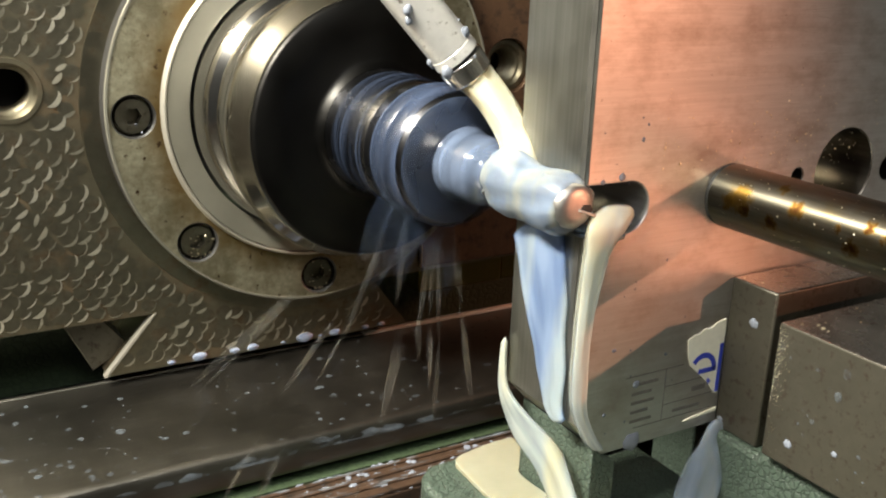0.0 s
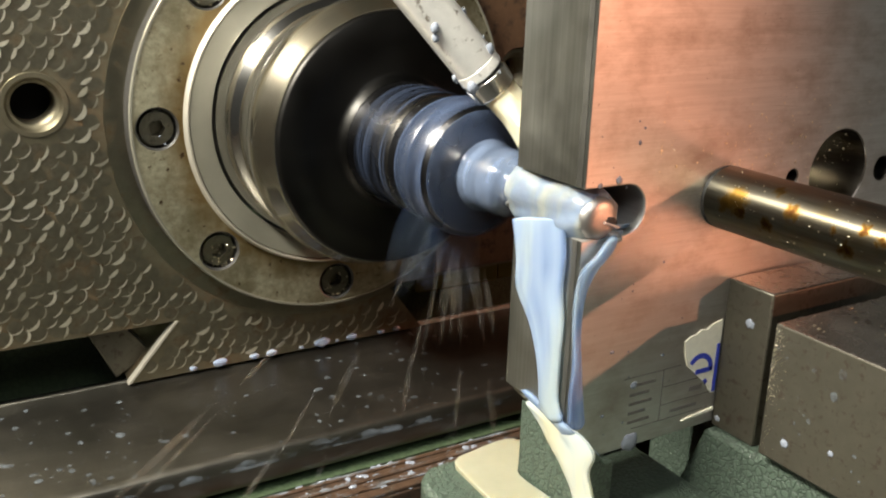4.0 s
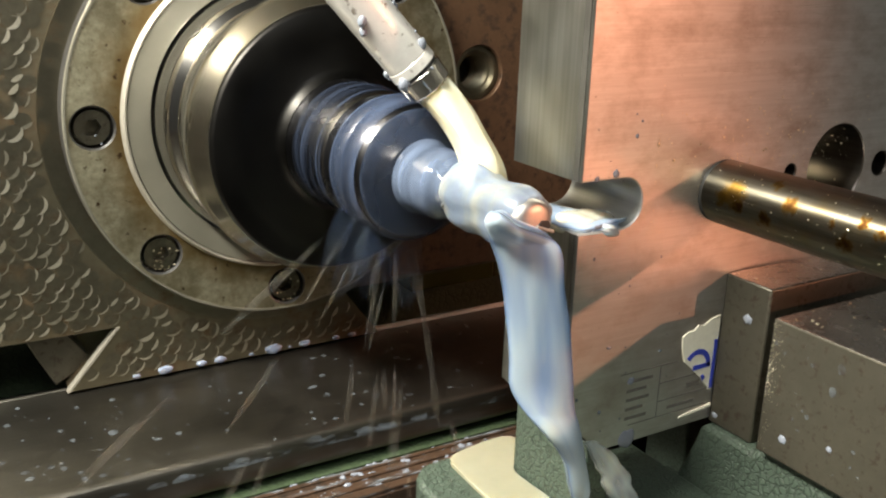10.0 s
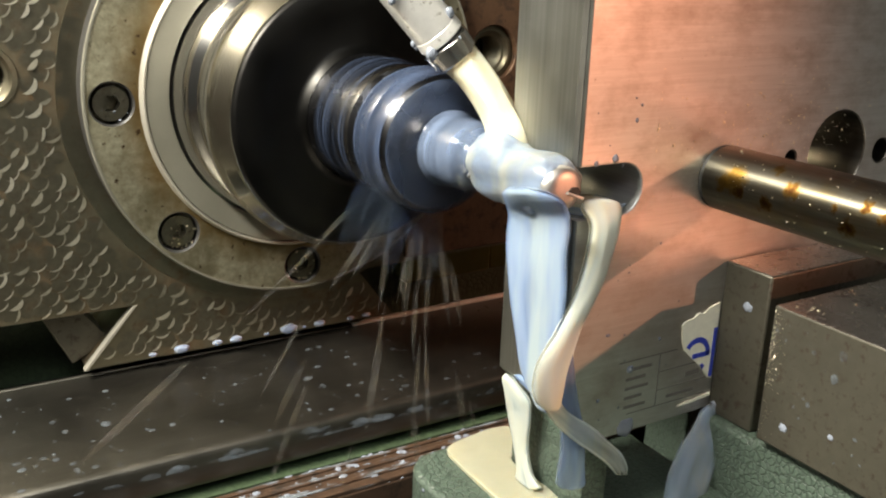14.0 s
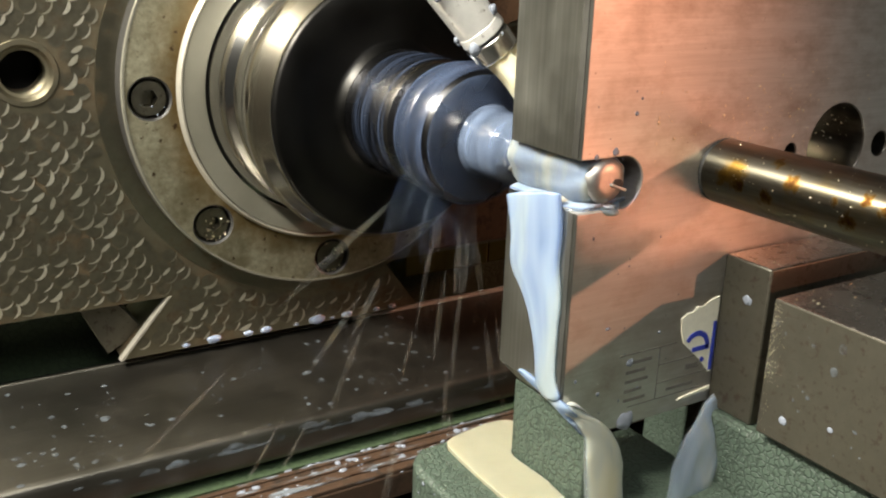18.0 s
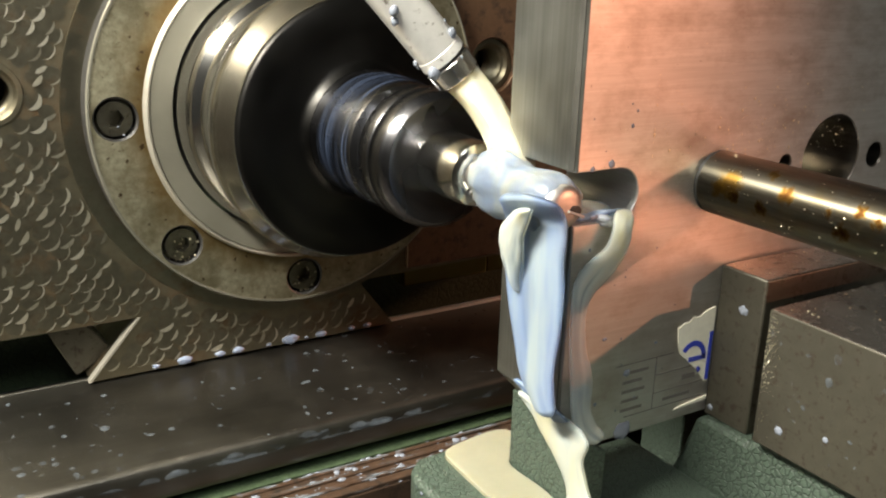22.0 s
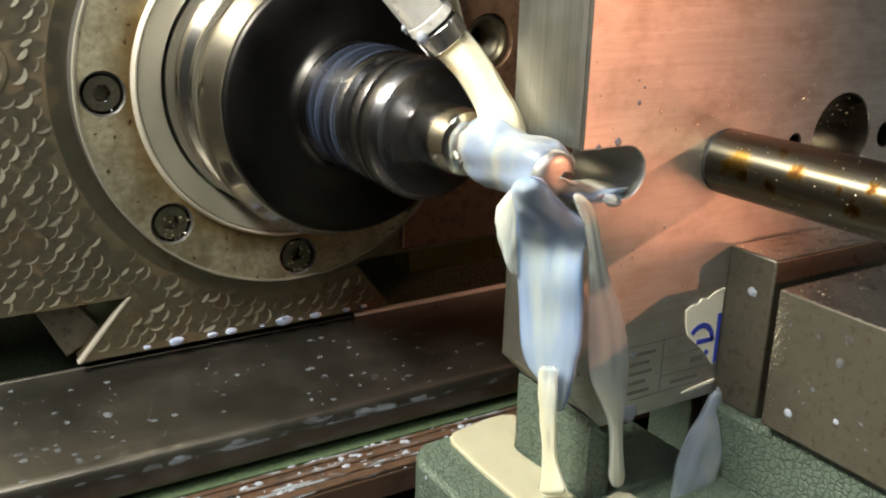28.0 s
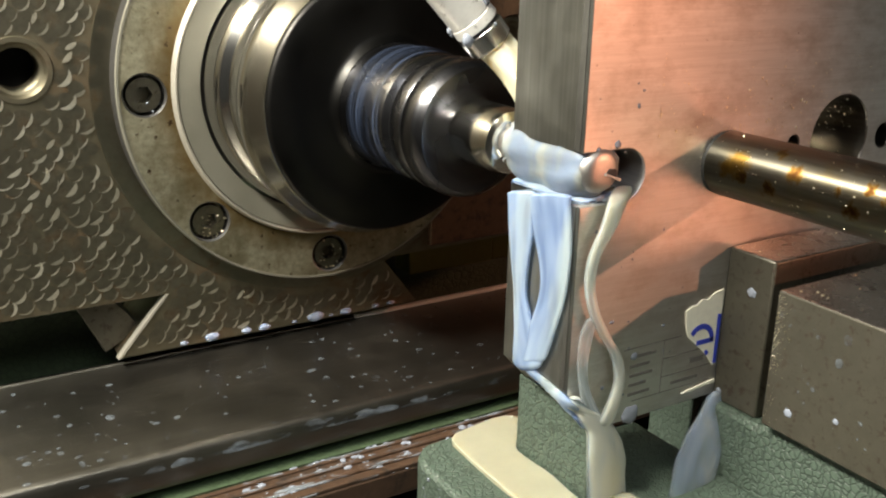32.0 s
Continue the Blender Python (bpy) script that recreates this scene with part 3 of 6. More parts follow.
def sheet(thick, rows, n=90, seg=28, ripple=0.10, seed=0.0, rim=False):
    """Running liquid between two rims: rows of both rims' places and the body's density; a rimmed sheet is thinner in its middle."""
    bm = bmesh.new()
    body = bm.verts.layers.float.new("body")
    line = smooth_line(rows, n)
    mids = [(Vector(q[:3]) + Vector(q[3:6])) / 2 for q in line]
    rings = []
    for k, q in enumerate(line):
        c, w = mids[k], (Vector(q[3:6]) - Vector(q[:3])) / 2
        w *= min(1.0, 0.15 + 0.85 * math.sqrt(min(k / 6, (n - 1 - k) / 5)))
        t = (mids[min(k + 1, n - 1)] - mids[max(k - 1, 0)]).normalized()
        v = t.cross(w).normalized()
        h = min(thick, 0.8 * w.length)
        e = min(1.0, (k + 0.2) / 4, (n - 1 - k + 0.2) / 4)
        ring = []
        for i in range(seg):
            a = 2 * math.pi * i / seg
            u, o = math.cos(a), abs(math.sin(a))
            edge = 1 + ripple * noise.noise(Vector((k * 0.075 + seed, 3.0 * (u > 0), seed)))
            folds = noise.noise(Vector((u * 2.6 + seed, k * 0.045, seed * 1.7)))
            p = c + w * (u * edge) + v * (math.sin(a) * h * e * (1 + 0.22 * folds))
            vert = bm.verts.new(p)
            if rim:
                b = q[6] * (0.84 + 0.26 * folds) + (0.98 - q[6]) * 0.55 * max(0.0, 1 - abs(abs(u) - 0.86) / 0.16)
                b *= min(1.0, o / 0.50)
            else:
                b = q[6] * min(1.0, o / 0.55) * (1.0 + 0.50 * folds)
            vert[body] = max(0.0, b) * min(1.0, 0.35 + e)
            ring.append(vert)
        rings.append(ring)
    for a, b in zip(rings, rings[1:]):
        for i in range(seg):
            bm.faces.new((a[i], a[(i + 1) % seg], b[(i + 1) % seg], b[i]))
    bm.faces.new(rings[0])
    bm.faces.new(rings[-1])
    return bm


def blob(bm, x, y, z, sx, sy, sz, sub=2, wob=0.15, seed=0.0):
    r = bmesh.ops.create_icosphere(bm, subdivisions=sub, radius=1)
    for v in r["verts"]:
        d = 1 + wob * noise.noise(v.co * 1.7 + Vector((seed, seed * 0.7, 0)))
        v.co = Vector((x + v.co.x * sx * d, y + v.co.y * sy * d, z + v.co.z * sz * d))
    return bm

# ================= the setting =================
def workshop():
    for name, b in (("floor", (-2.2, 2.2, -2.2, 2.2, -1.15, -1.05)), ("ceiling", (-2.2, 2.2, -2.2, 2.2, 2.2, 2.3)),
                    ("wall_north", (-2.2, 2.2, 2.2, 2.3, -1.05, 2.2)), ("wall_south", (-2.2, 2.2, -2.3, -2.2, -1.05, 2.2)),
                    ("wall_east", (2.2, 2.3, -2.2, 2.2, -1.05, 2.2)), ("wall_west", (-2.3, -2.2, -2.2, 2.2, -1.05, 2.2))):
        text = {"floor": "grey concrete workshop floor", "ceiling": "plain plastered workshop ceiling"}.get(name, "plain plastered workshop wall")
        solid(name, box(*b), M_CONCRETE if name == "floor" else M_PLASTER, text, name.split("_")[0], "structure")


def machine_bed():
    column = thing("machine_column", "green painted machine column behind the milling head", "machine column", kind="structure")
    part("column_body", box(-0.7, 0.7, 0.450, 0.70, -1.05, 0.5), M_GREEN_WALL, column)
    part("column_foot", box(-0.7, 0.7, 0.264, 0.450, -0.160, -0.112), M_GREEN_WALL, column, "dark green painted ledge under the slide")
    way = [(0.2235, -0.1435), (0.2228, -0.1405), (0.2208, -0.1393), (0.1295, -0.1392), (0.1279, -0.1394), (0.1266, -0.1402), (0.1258, -0.1422), (0.1244, -0.1510), (0.1259, -0.1550), (0.2235, -0.1550)]
    solid("machine_way", slab(way, [], -0.7, 0.7, "x"), M_WAY, "long ground steel slideway wet with coolant spots", "slideway", "structure", edge=0.0008)
    # Only this end is pale: the warm highlight is put into its colour.
    solid("way_lip", cylinder((0.03, 0.2195, -0.1396), (0.7, 0.2195, -0.1394), 0.0022, None, 20), M_LIP, "thin steel lip along the slideway, pale as if lit", "trim", "structure")
    solid("way_lip", cylinder((-0.7, 0.2195, -0.1397), (0.0299, 0.2195, -0.1397), 0.0013, None, 20), M_WAY, "dull steel lip along the slideway", "trim", "structure")
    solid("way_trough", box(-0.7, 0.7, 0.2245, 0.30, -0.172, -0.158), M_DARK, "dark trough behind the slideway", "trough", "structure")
    solid("bed", box(-0.7, 0.7, 0.05, 0.30, -0.42, -0.185), M_DARK, "near-black machine bed below the slideway", "machine bed", "structure")
    cover = thing("bed_cover", "brown oily ribbed cover strip spattered with coolant", "way cover", kind="structure")
    part("cover_sheet", box(-0.7, 0.7, 0.098, 0.1220, -0.172, -0.160), M_COVER, cover, edge=0.001)
    for y, w, h in ((0.1005, 0.0022, 0.0018), (0.1065, 0.0012, 0.0010), (0.1130, 0.0012, 0.0012), (0.1195, 0.0012, 0.0010)):
        part("rib", box(-0.7, 0.7, y - w, y + w, -0.1602, -0.160 + h), M_COVER, cover, edge=0.0004)
    part("green_strip", box(-0.7, 0.7, 0.1220, 0.150, -0.172, -0.1590), M_GREEN_WALL, cover, "dull green painted strip")
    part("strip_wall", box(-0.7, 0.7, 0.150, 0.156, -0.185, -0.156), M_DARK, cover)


# ================= the milling head =================
CX, CZ = 0.0075, -0.0074        # the spindle's axis


def screw_mesh():
    hexa = [(0.0040 * math.cos(math.pi / 3 * i), 0.0040 * math.sin(math.pi / 3 * i)) for i in range(6)]
    bm = slab(circle(0, 0, 0.0076, 32), [hexa], 0.0, 0.006)
    bm2 = slab(circle(0, 0, 0.0050, 12), [], 0.0055, 0.0065)
    me = bpy.data.meshes.new("tmp")
    bm2.to_mesh(me)
    bm.from_mesh(me)
    bpy.data.meshes.remove(me)
    bm2.free()
    return mesh_of(bm, "socket_screw", M_SCREW, 30)


def flakes(x0, x1, z0, z1, y, step, avoid):
    """Scraper marks: staggered rows of dark round cells, each with a bright half-moon along its lower right."""
    rnd = random.Random(7)
    verts, faces, kinds = [], [], []
    z, row = z0, 0
    while z < z1:
        x = x0 + (row % 2) * step * 0.5
        while x < x1:
            cx, cz = x + rnd.uniform(-0.14, 0.14) * step, z + rnd.uniform(-0.12, 0.12) * step
            x += step
            if avoid(cx, cz):
                continue
            r = step * rnd.uniform(0.50, 0.62)
            turn = -0.75 + rnd.gauss(0, 0.28)
            tilt, axis = 0.10 * rnd.random(), rnd.uniform(0, 6.28)
            base, n = len(verts), 9
            for i in range(n):
                a = 2 * math.pi * i / n
                px, pz = 0.88 * r * math.cos(a), 0.80 * r * math.sin(a)
                verts.append((cx + px, y - 0.00012 - tilt * (px * math.cos(axis) + pz * math.sin(axis) + r) * 0.12, cz + pz))
            faces.append(tuple(range(base, base + n)))
            kinds.append(1)
            if rnd.random() < 0.12:
                continue
            fat, span = 0.16 + 0.42 * rnd.random() ** 1.6, rnd.uniform(0.7, 1.45)
            tilt, axis = 0.03 + 0.55 * rnd.random() ** 2, rnd.uniform(0, 6.28)
            base, n = len(verts), 7
            for inner in (0, 1):
                for i in range(n + 1):
                    k = 2 * i / n - 1
                    a = turn + span * k
                    cut = inner * r * fat * (1 - k * k)
                    px, pz = r * math.cos(a) - cut * math.cos(turn), r * math.sin(a) - cut * math.sin(turn)
                    lift = 0.00030 + 0.30 * tilt * (px * math.cos(axis) + pz * math.sin(axis) + r) * 0.5
                    verts.append((cx + px, y - lift, cz + pz))
            for i in range(n):
                faces.append((base + i, base + i + 1, base + n + 2 + i, base + n + 1 + i))
                kinds.append(0)
        z += step * 0.72
        row += 1
    me = bpy.data.meshes.new("scraped_pattern")
    me.from_pydata(verts, [], faces)
    me.materials.append(M_FLAKE)
    me.materials.append(M_CELL)
    me.polygons.foreach_set("material_index", kinds)
    return me


def milling_head():
    head = thing("milling_head", "steel milling head with scraped face, spindle flange and coolant nozzle", "milling head")
    yh, yf = 0.2126, 0.2011
    outline = [(-0.30, -0.1055), (-0.0720, -0.1050), (-0.0965, -0.1335), (0.0655, -0.1335), (0.0440, -0.1050), (0.24, -0.1020), (0.24, 0.20), (-0.30, 0.20)]
    holes = [circle(-0.1265, 0.0038, 0.0118), circle(0.1227, 0.0075, 0.0115), circle(CX, CZ, 0.080, 64)]
    housing = part("housing", slab(outline, holes, yh, 0.250), M_HOUSING, head, "scraped grey iron housing with frosted half-moon marks", smooth=25)
    part("dovetail_edge", slab([(-0.0731, -0.1050), (-0.0717, -0.1050), (-0.0962, -0.1337), (-0.0976, -0.1337)], [], yh - 0.0006, yh + 0.004), M_RIM, head, "bright worn dovetail edge")

    def avoid(x, z):
        if math.hypot(x - CX, z - CZ) < 0.1095 or math.hypot(x + 0.1265, z - 0.0038) < 0.0165 or math.hypot(x - 0.1227, z - 0.0075) < 0.0160:
            return True
        if z < -0.102:
            return not (-0.0735 + (z + 0.105) * 0.86 + 0.004 < x < 0.0440 - (z + 0.105) * 0.75 - 0.004) or z < -0.130
        return False
    marks = new("scraped_pattern", flakes(-0.20, 0.066, -0.131, 0.085, yh, 0.0073, avoid))
    marks.parent = housing
    tagged(marks, kind="stuff")
    for x, z in ((-0.1265, 0.0038), (0.1227, 0.0075)):
        ring = [(yh + 0.0003, 0.0142), (yh - 0.0006, 0.0138), (yh - 0.0006, 0.0118), (yh + 0.0015, 0.0105)]
        for i in range(9):
            ring += [(yh + 0.002 + i * 0.0022, 0.0092), (yh + 0.0031 + i * 0.0022, 0.0104)]
        ring += [(yh + 0.030, 0.0104), (yh + 0.030, 0.0142)]
        t = part("threaded_hole", tube_ring(ring, 48), M_HOUSING, head, "threaded steel hole with oily turns", smooth=25)
        t.location = (x, 0, z)
        b = part("hole_bottom", lathe([(yh + 0.024, 0.0), (yh + 0.024, 0.0100), (yh + 0.028, 0.0100), (yh + 0.028, 0.0)], 32), M_DARK, t)
    # Added plate: the warm light on this side of the housing, put into colour.
    part("brown_facing", slab([(0.0720, -0.1010), (0.24, -0.1010), (0.24, 0.19), (0.0720, 0.19)], [circle(0.1227, 0.0075, 0.0148, 40)], yh - 0.0040, yh - 0.0004, chamfer=0.0005), M_WARM_BROWN, head, "added brown plate over the housing's warm-lit right side")
    # dovetail gib seen through the notch
    part("gib", slab([(-0.1150, -0.1030), (-0.0985, -0.1030), (-0.0830, -0.1240), (-0.1010, -0.1337)], [], yh + 0.010, yh + 0.03), M_JAW, head, "plain grey steel gib strip", edge=0.0006)
    # flange with eight screws
    bolts = [(CX + 0.0858 * math.cos(radians(-179.7 + 45 * k)), CZ + 0.0858 * math.sin(radians(-179.7 + 45 * k))) for k in range(8)]
    # Bolt-hole and outer walls are coloured near black, as if in shade.
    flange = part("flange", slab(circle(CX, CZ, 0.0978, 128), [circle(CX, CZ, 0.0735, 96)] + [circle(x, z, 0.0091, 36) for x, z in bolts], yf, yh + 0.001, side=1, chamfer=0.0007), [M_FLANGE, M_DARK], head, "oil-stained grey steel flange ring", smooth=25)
    rim = part("flange_lip", tube_ring([(yf + 0.0004, 0.0980), (yf - 0.0004, 0.0976), (yf - 0.0004, 0.0966), (yf + 0.0012, 0.0966)], 128), M_NOSE, flange)
    rim.location = (CX, 0, CZ)
    land = part("turned_land", tube_ring([(yh + 0.0010, 0.0972), (yh - 0.0005, 0.0972), (yh - 0.0005, 0.1062), (yh + 0.0010, 0.1066)], 128), M_LAND, head, "smooth oily turned land round the flange")
    land.location = (CX, 0, CZ)
    sm = screw_mesh()
    for k, (x, z) in enumerate(bolts):
        floor_disc = part("counterbore", lathe([(yf + 0.0085, 0.0), (yf + 0.0085, 0.0092), (yf + 0.0100, 0.0092), (yf + 0.0100, 0.0)], 32), M_SCREW, flange)
        floor_disc.location = (x, 0, z)
        s = new("socket_screw", sm)
        s.parent = flange
        s.matrix_basis = pose(x, yf + 0.0018, z, 0, 17 * k, 0)
        # swarf and wet drops caught in the counterbores
        rnd = random.Random(40 + k)
        bits = bmesh.new()
        for i in range(5 if k == 0 else 20):
            a, d = (rnd.uniform(3.6, 6.0) if rnd.random() < 0.5 else rnd.uniform(0, 6.28)), rnd.choice((rnd.uniform(0.0072, 0.0088), rnd.uniform(0.0, 0.0040), rnd.uniform(0.0030, 0.0080)))
            q = rnd.uniform(0.00018, 0.00055)
            blob(bits, x + d * math.cos(a), yf + (0.0045 if d < 0.0036 else 0.0014), z + d * math.sin(a), q * rnd.uniform(0.6, 1.8), q, q * rnd.uniform(0.6, 1.5), 1, 0.5, i)
        tagged(part("caught_swarf", bits, M_CHIP if k else M_DROP, flange), kind="stuff")
    nose = part("spindle_nose", tube_ring([(yf + 0.0008, 0.0745), (yf - 0.0022, 0.0738), (yf - 0.0030, 0.0730), (yf - 0.0028, 0.0723), (yf + 0.02, 0.0723), (yf + 0.02, 0.0745)], 128), M_RIM, head, "bright worn spindle nose rim")
    nose.location = (CX, 0, CZ)
    face = part("nose_face", tube_ring([(yf - 0.0016, 0.0720), (yf - 0.0020, 0.0716), (yf - 0.0014, 0.0622), (yf - 0.0008, 0.0614), (yf + 0.02, 0.0614), (yf + 0.02, 0.0720)], 128), M_NOSE, head, "satin grey spindle face")
    face.location = (CX, 0, CZ)

    # the turning spindle
    spindle = part("spindle", lathe([(0.225, 0), (0.225, 0.0604), (0.200, 0.0604), (0.1955, 0.0602), (0.1910, 0.0596), (0.1870, 0.0586), (0.1840, 0.0570), (0.1825, 0.0548), (0.1805, 0.0540), (0.1675, 0.0540), (0.1655, 0.0548),
                                     (0.1640, 0.0562), (0.1610, 0.0585), (0.1570, 0.0597), (0.1510, 0.0600), (0.1485, 0.0596), (0.1460, 0.0586), (0.1395, 0.0557), (0.1380, 0.0552), (0.1372, 0.0552), (0.1372, 0.0)], 128), M_SPINDLE, head, "polished steel tool holder flange")
    spindle.location = (CX, 0, CZ)
    part("chuck_disc", lathe([(0.1371, 0), (0.1371, 0.0550), (0.1355, 0.0546), (0.1347, 0.0535), (0.1343, 0.0420), (0.1340, 0.0300), (0.1325, 0.0278), (0.1300, 0.0264), (0.1300, 0.0)], 128), M_BLACK, spindle, "blackened steel chuck face")
    part("hub", lathe([(0.1299, 0), (0.1299, 0.0262), (0.1260, 0.0256), (0.0985, 0.0252), (0.0968, 0.0246), (0.0958, 0.0228), (0.0950, 0.0216), (0.0922, 0.0216), (0.0915, 0.0234), (0.0905, 0.0247),
                       (0.0890, 0.0253), (0.0820, 0.0257), (0.0810, 0.0252), (0.0800, 0.0257), (0.0745, 0.0257), (0.0712, 0.0248), (0.0692, 0.0230), (0.0688, 0.0190), (0.0700, 0.0150), (0.0700, 0.0)], 128), M_HUB, spindle, "dark turned collet hub with a groove")
    part("collar", lathe([(0.0701, 0), (0.0701, 0.0114), (0.0690, 0.0118), (0.0510, 0.0117), (0.0470, 0.0108), (0.0455, 0.0085), (0.0455, 0.0)], 64), M_CHROME, spindle, "bright ground steel collar")
    tool = part("end_mill", lathe([(0.0496, 0), (0.0496, 0.0062), (0.0300, 0.0062), (0.0280, 0.0074), (0.0026, 0.0074), (0.0010, 0.0072), (-0.0004, 0.0065), (-0.0012, 0.0052), (-0.0016, 0.0034), (-0.0017, 0.0)], 48), M_TIP, spindle, "bright steel end mill with a rounded tip")
    q = pose(0, 0, 0, 0, 20, 0)
    gash = slab([(0.0006, -0.0003), (0.0054, -0.0002), (0.0056, 0.0010), (0.0040, 0.0020), (0.0014, 0.0014)], [], -0.0019, 0.0030, chamfer=0.0003)
    bmesh.ops.transform(gash, verts=gash.verts[:], matrix=q)
    # Dark solid in the tip, standing in for a shaded hollow.
    part("gash", gash, M_DARK, tool, "dark chip gash in the tip")
    lip = slab([(0.0003, -0.0010), (0.0070, -0.0012), (0.0070, -0.0002), (0.0003, -0.0003)], [], -0.0024, 0.0020, chamfer=0.0002)
    bmesh.ops.transform(lip, verts=lip.verts[:], matrix=q)
    part("cutting_lip", lip, M_SLOT, tool, "bright carbide cutting lip")
    for k in range(3):
        flute = bmesh.new()
        pts = []
        for i in range(26):
            y = 0.004 + i * 0.0016
            a = 2 * math.pi * k / 3 + i * 0.16
            pts.append((0.0070 * math.cos(a), y, 0.0070 * math.sin(a)))
        for a, b in zip(pts, pts[1:]):
            cylinder(a, b, 0.0009, None, 6, flute)
        part("flute_land", flute, M_SLOT, tool)
    # coolant nozzle
    tip, back = Vector((0.0030, 0.0550, 0.0255)), Vector((-0.0176, 0.0600, 0.0494))
    way = (back - tip).normalized()
    nozzle = part("coolant_nozzle", cylinder(tip + way * 0.012, tip + way * 0.15, 0.0079, 0.0082, 40), M_NOZZLE, head, "shiny nickel-plated coolant tube")
    ferrule = part("ferrule", cylinder(tip, tip + way * 0.0070, 0.0080, 0.0084, 40), M_CHROME, nozzle, "bright worn ferrule at the mouth", edge=0.0006)
    part("mouth", cylinder(tip - way * 0.0004, tip + way * 0.0010, 0.0070, 0.0070, 32), M_DARK, ferrule)
    part("nozzle_band", cylinder(tip + way * 0.0071, tip + way * 0.0080, 0.0076, 0.0076, 40), M_HUB, nozzle, "thin dark groove behind the ferrule")
    part("nozzle_shoulder", cylinder(tip + way * 0.0081, tip + way * 0.0119, 0.0083, 0.0080, 40), M_NOZZLE, nozzle, edge=0.0004)
    rnd = random.Random(5)
    drops = bmesh.new()
    for i in range(30):
        s = tip + way * rnd.uniform(0.006, 0.08)
        a = rnd.uniform(0, 6.28)
        u = way.orthogonal().normalized()
        n = (u * math.cos(a) + way.cross(u) * math.sin(a)) * 0.0081
        k = 0.0004 + 0.0018 * rnd.random() ** 2
        blob(drops, *(s + n), k, k, k * 1.3, 2, 0.2, i)
    d = part("drop_spatter", drops, M_DROP, nozzle)
    tagged(d, kind="stuff")
    return head, spindle


def thing_plate():
    """The clamped workpiece with its slot, bores and printed label."""
    plate = thing("steel_plate", "thick ground steel plate with an open milled slot, clamped upright", "workpiece")
    s0, s1, sx = -0.0015, -0.0180, 0.0172
    arc = [(sx + 0.00825 * math.sin(math.pi * i / 18), -0.00975 + 0.00825 * math.cos(math.pi * i / 18)) for i in range(19)]
    outer = [(0, 0.1400), (0, s0)] + arc + [(0, s1), (0, -0.0810), (0.0155, -0.0975), (0.168, -0.0975), (0.168, 0.1400)]
    holes = [circle(0.1203, -0.0068, 0.0157, 56), circle(0.0950, -0.0066, 0.0029, 24), circle(0.1463, -0.0078, 0.0046, 24)]
    bm = slab(outer, holes, 0.0, 0.036, "y", 1, 0.0004)
    for f in bm.faces:
        c = f.calc_center_median()
        if f.material_index == 1 and 0.0002 < c.x < 0.20 and -0.03 < c.z < 0.02:
            f.material_index = 2 if c.x < 0.05 else 3
    part("burr_strip", box(-0.0003, 0.0001, 0.0012, 0.0040, -0.0012, 0.1390), M_STRIP, plate, "rough dark burr strip along the edge")
    part("burr_strip", box(-0.0003, 0.0001, 0.0012, 0.0036, -0.0800, -0.0182), M_STRIP, plate)
    rnd = random.Random(17)
    bm2 = bmesh.new()
    for i in range(16):
        x, z, a, n = rnd.uniform(0.05, 0.125), rnd.uniform(0.018, 0.050), radians(rnd.gauss(-3, 4)), rnd.uniform(0.008, 0.026)
        v = [bm2.verts.new((x + k * n * math.cos(a), -0.00012, z + k * n * math.sin(a) + w)) for k, w in ((0, 0), (0.5, -0.00008), (1, 0), (0.5, 0.00008))]
        bm2.faces.new(v)
    tagged(part("scratching", bm2, M_RIM, plate, smooth=0), kind="stuff")
    part("plate_body", bm, [M_PLATE, M_EDGE, M_SLOT, M_BORE], plate, smooth=25)
    return plate


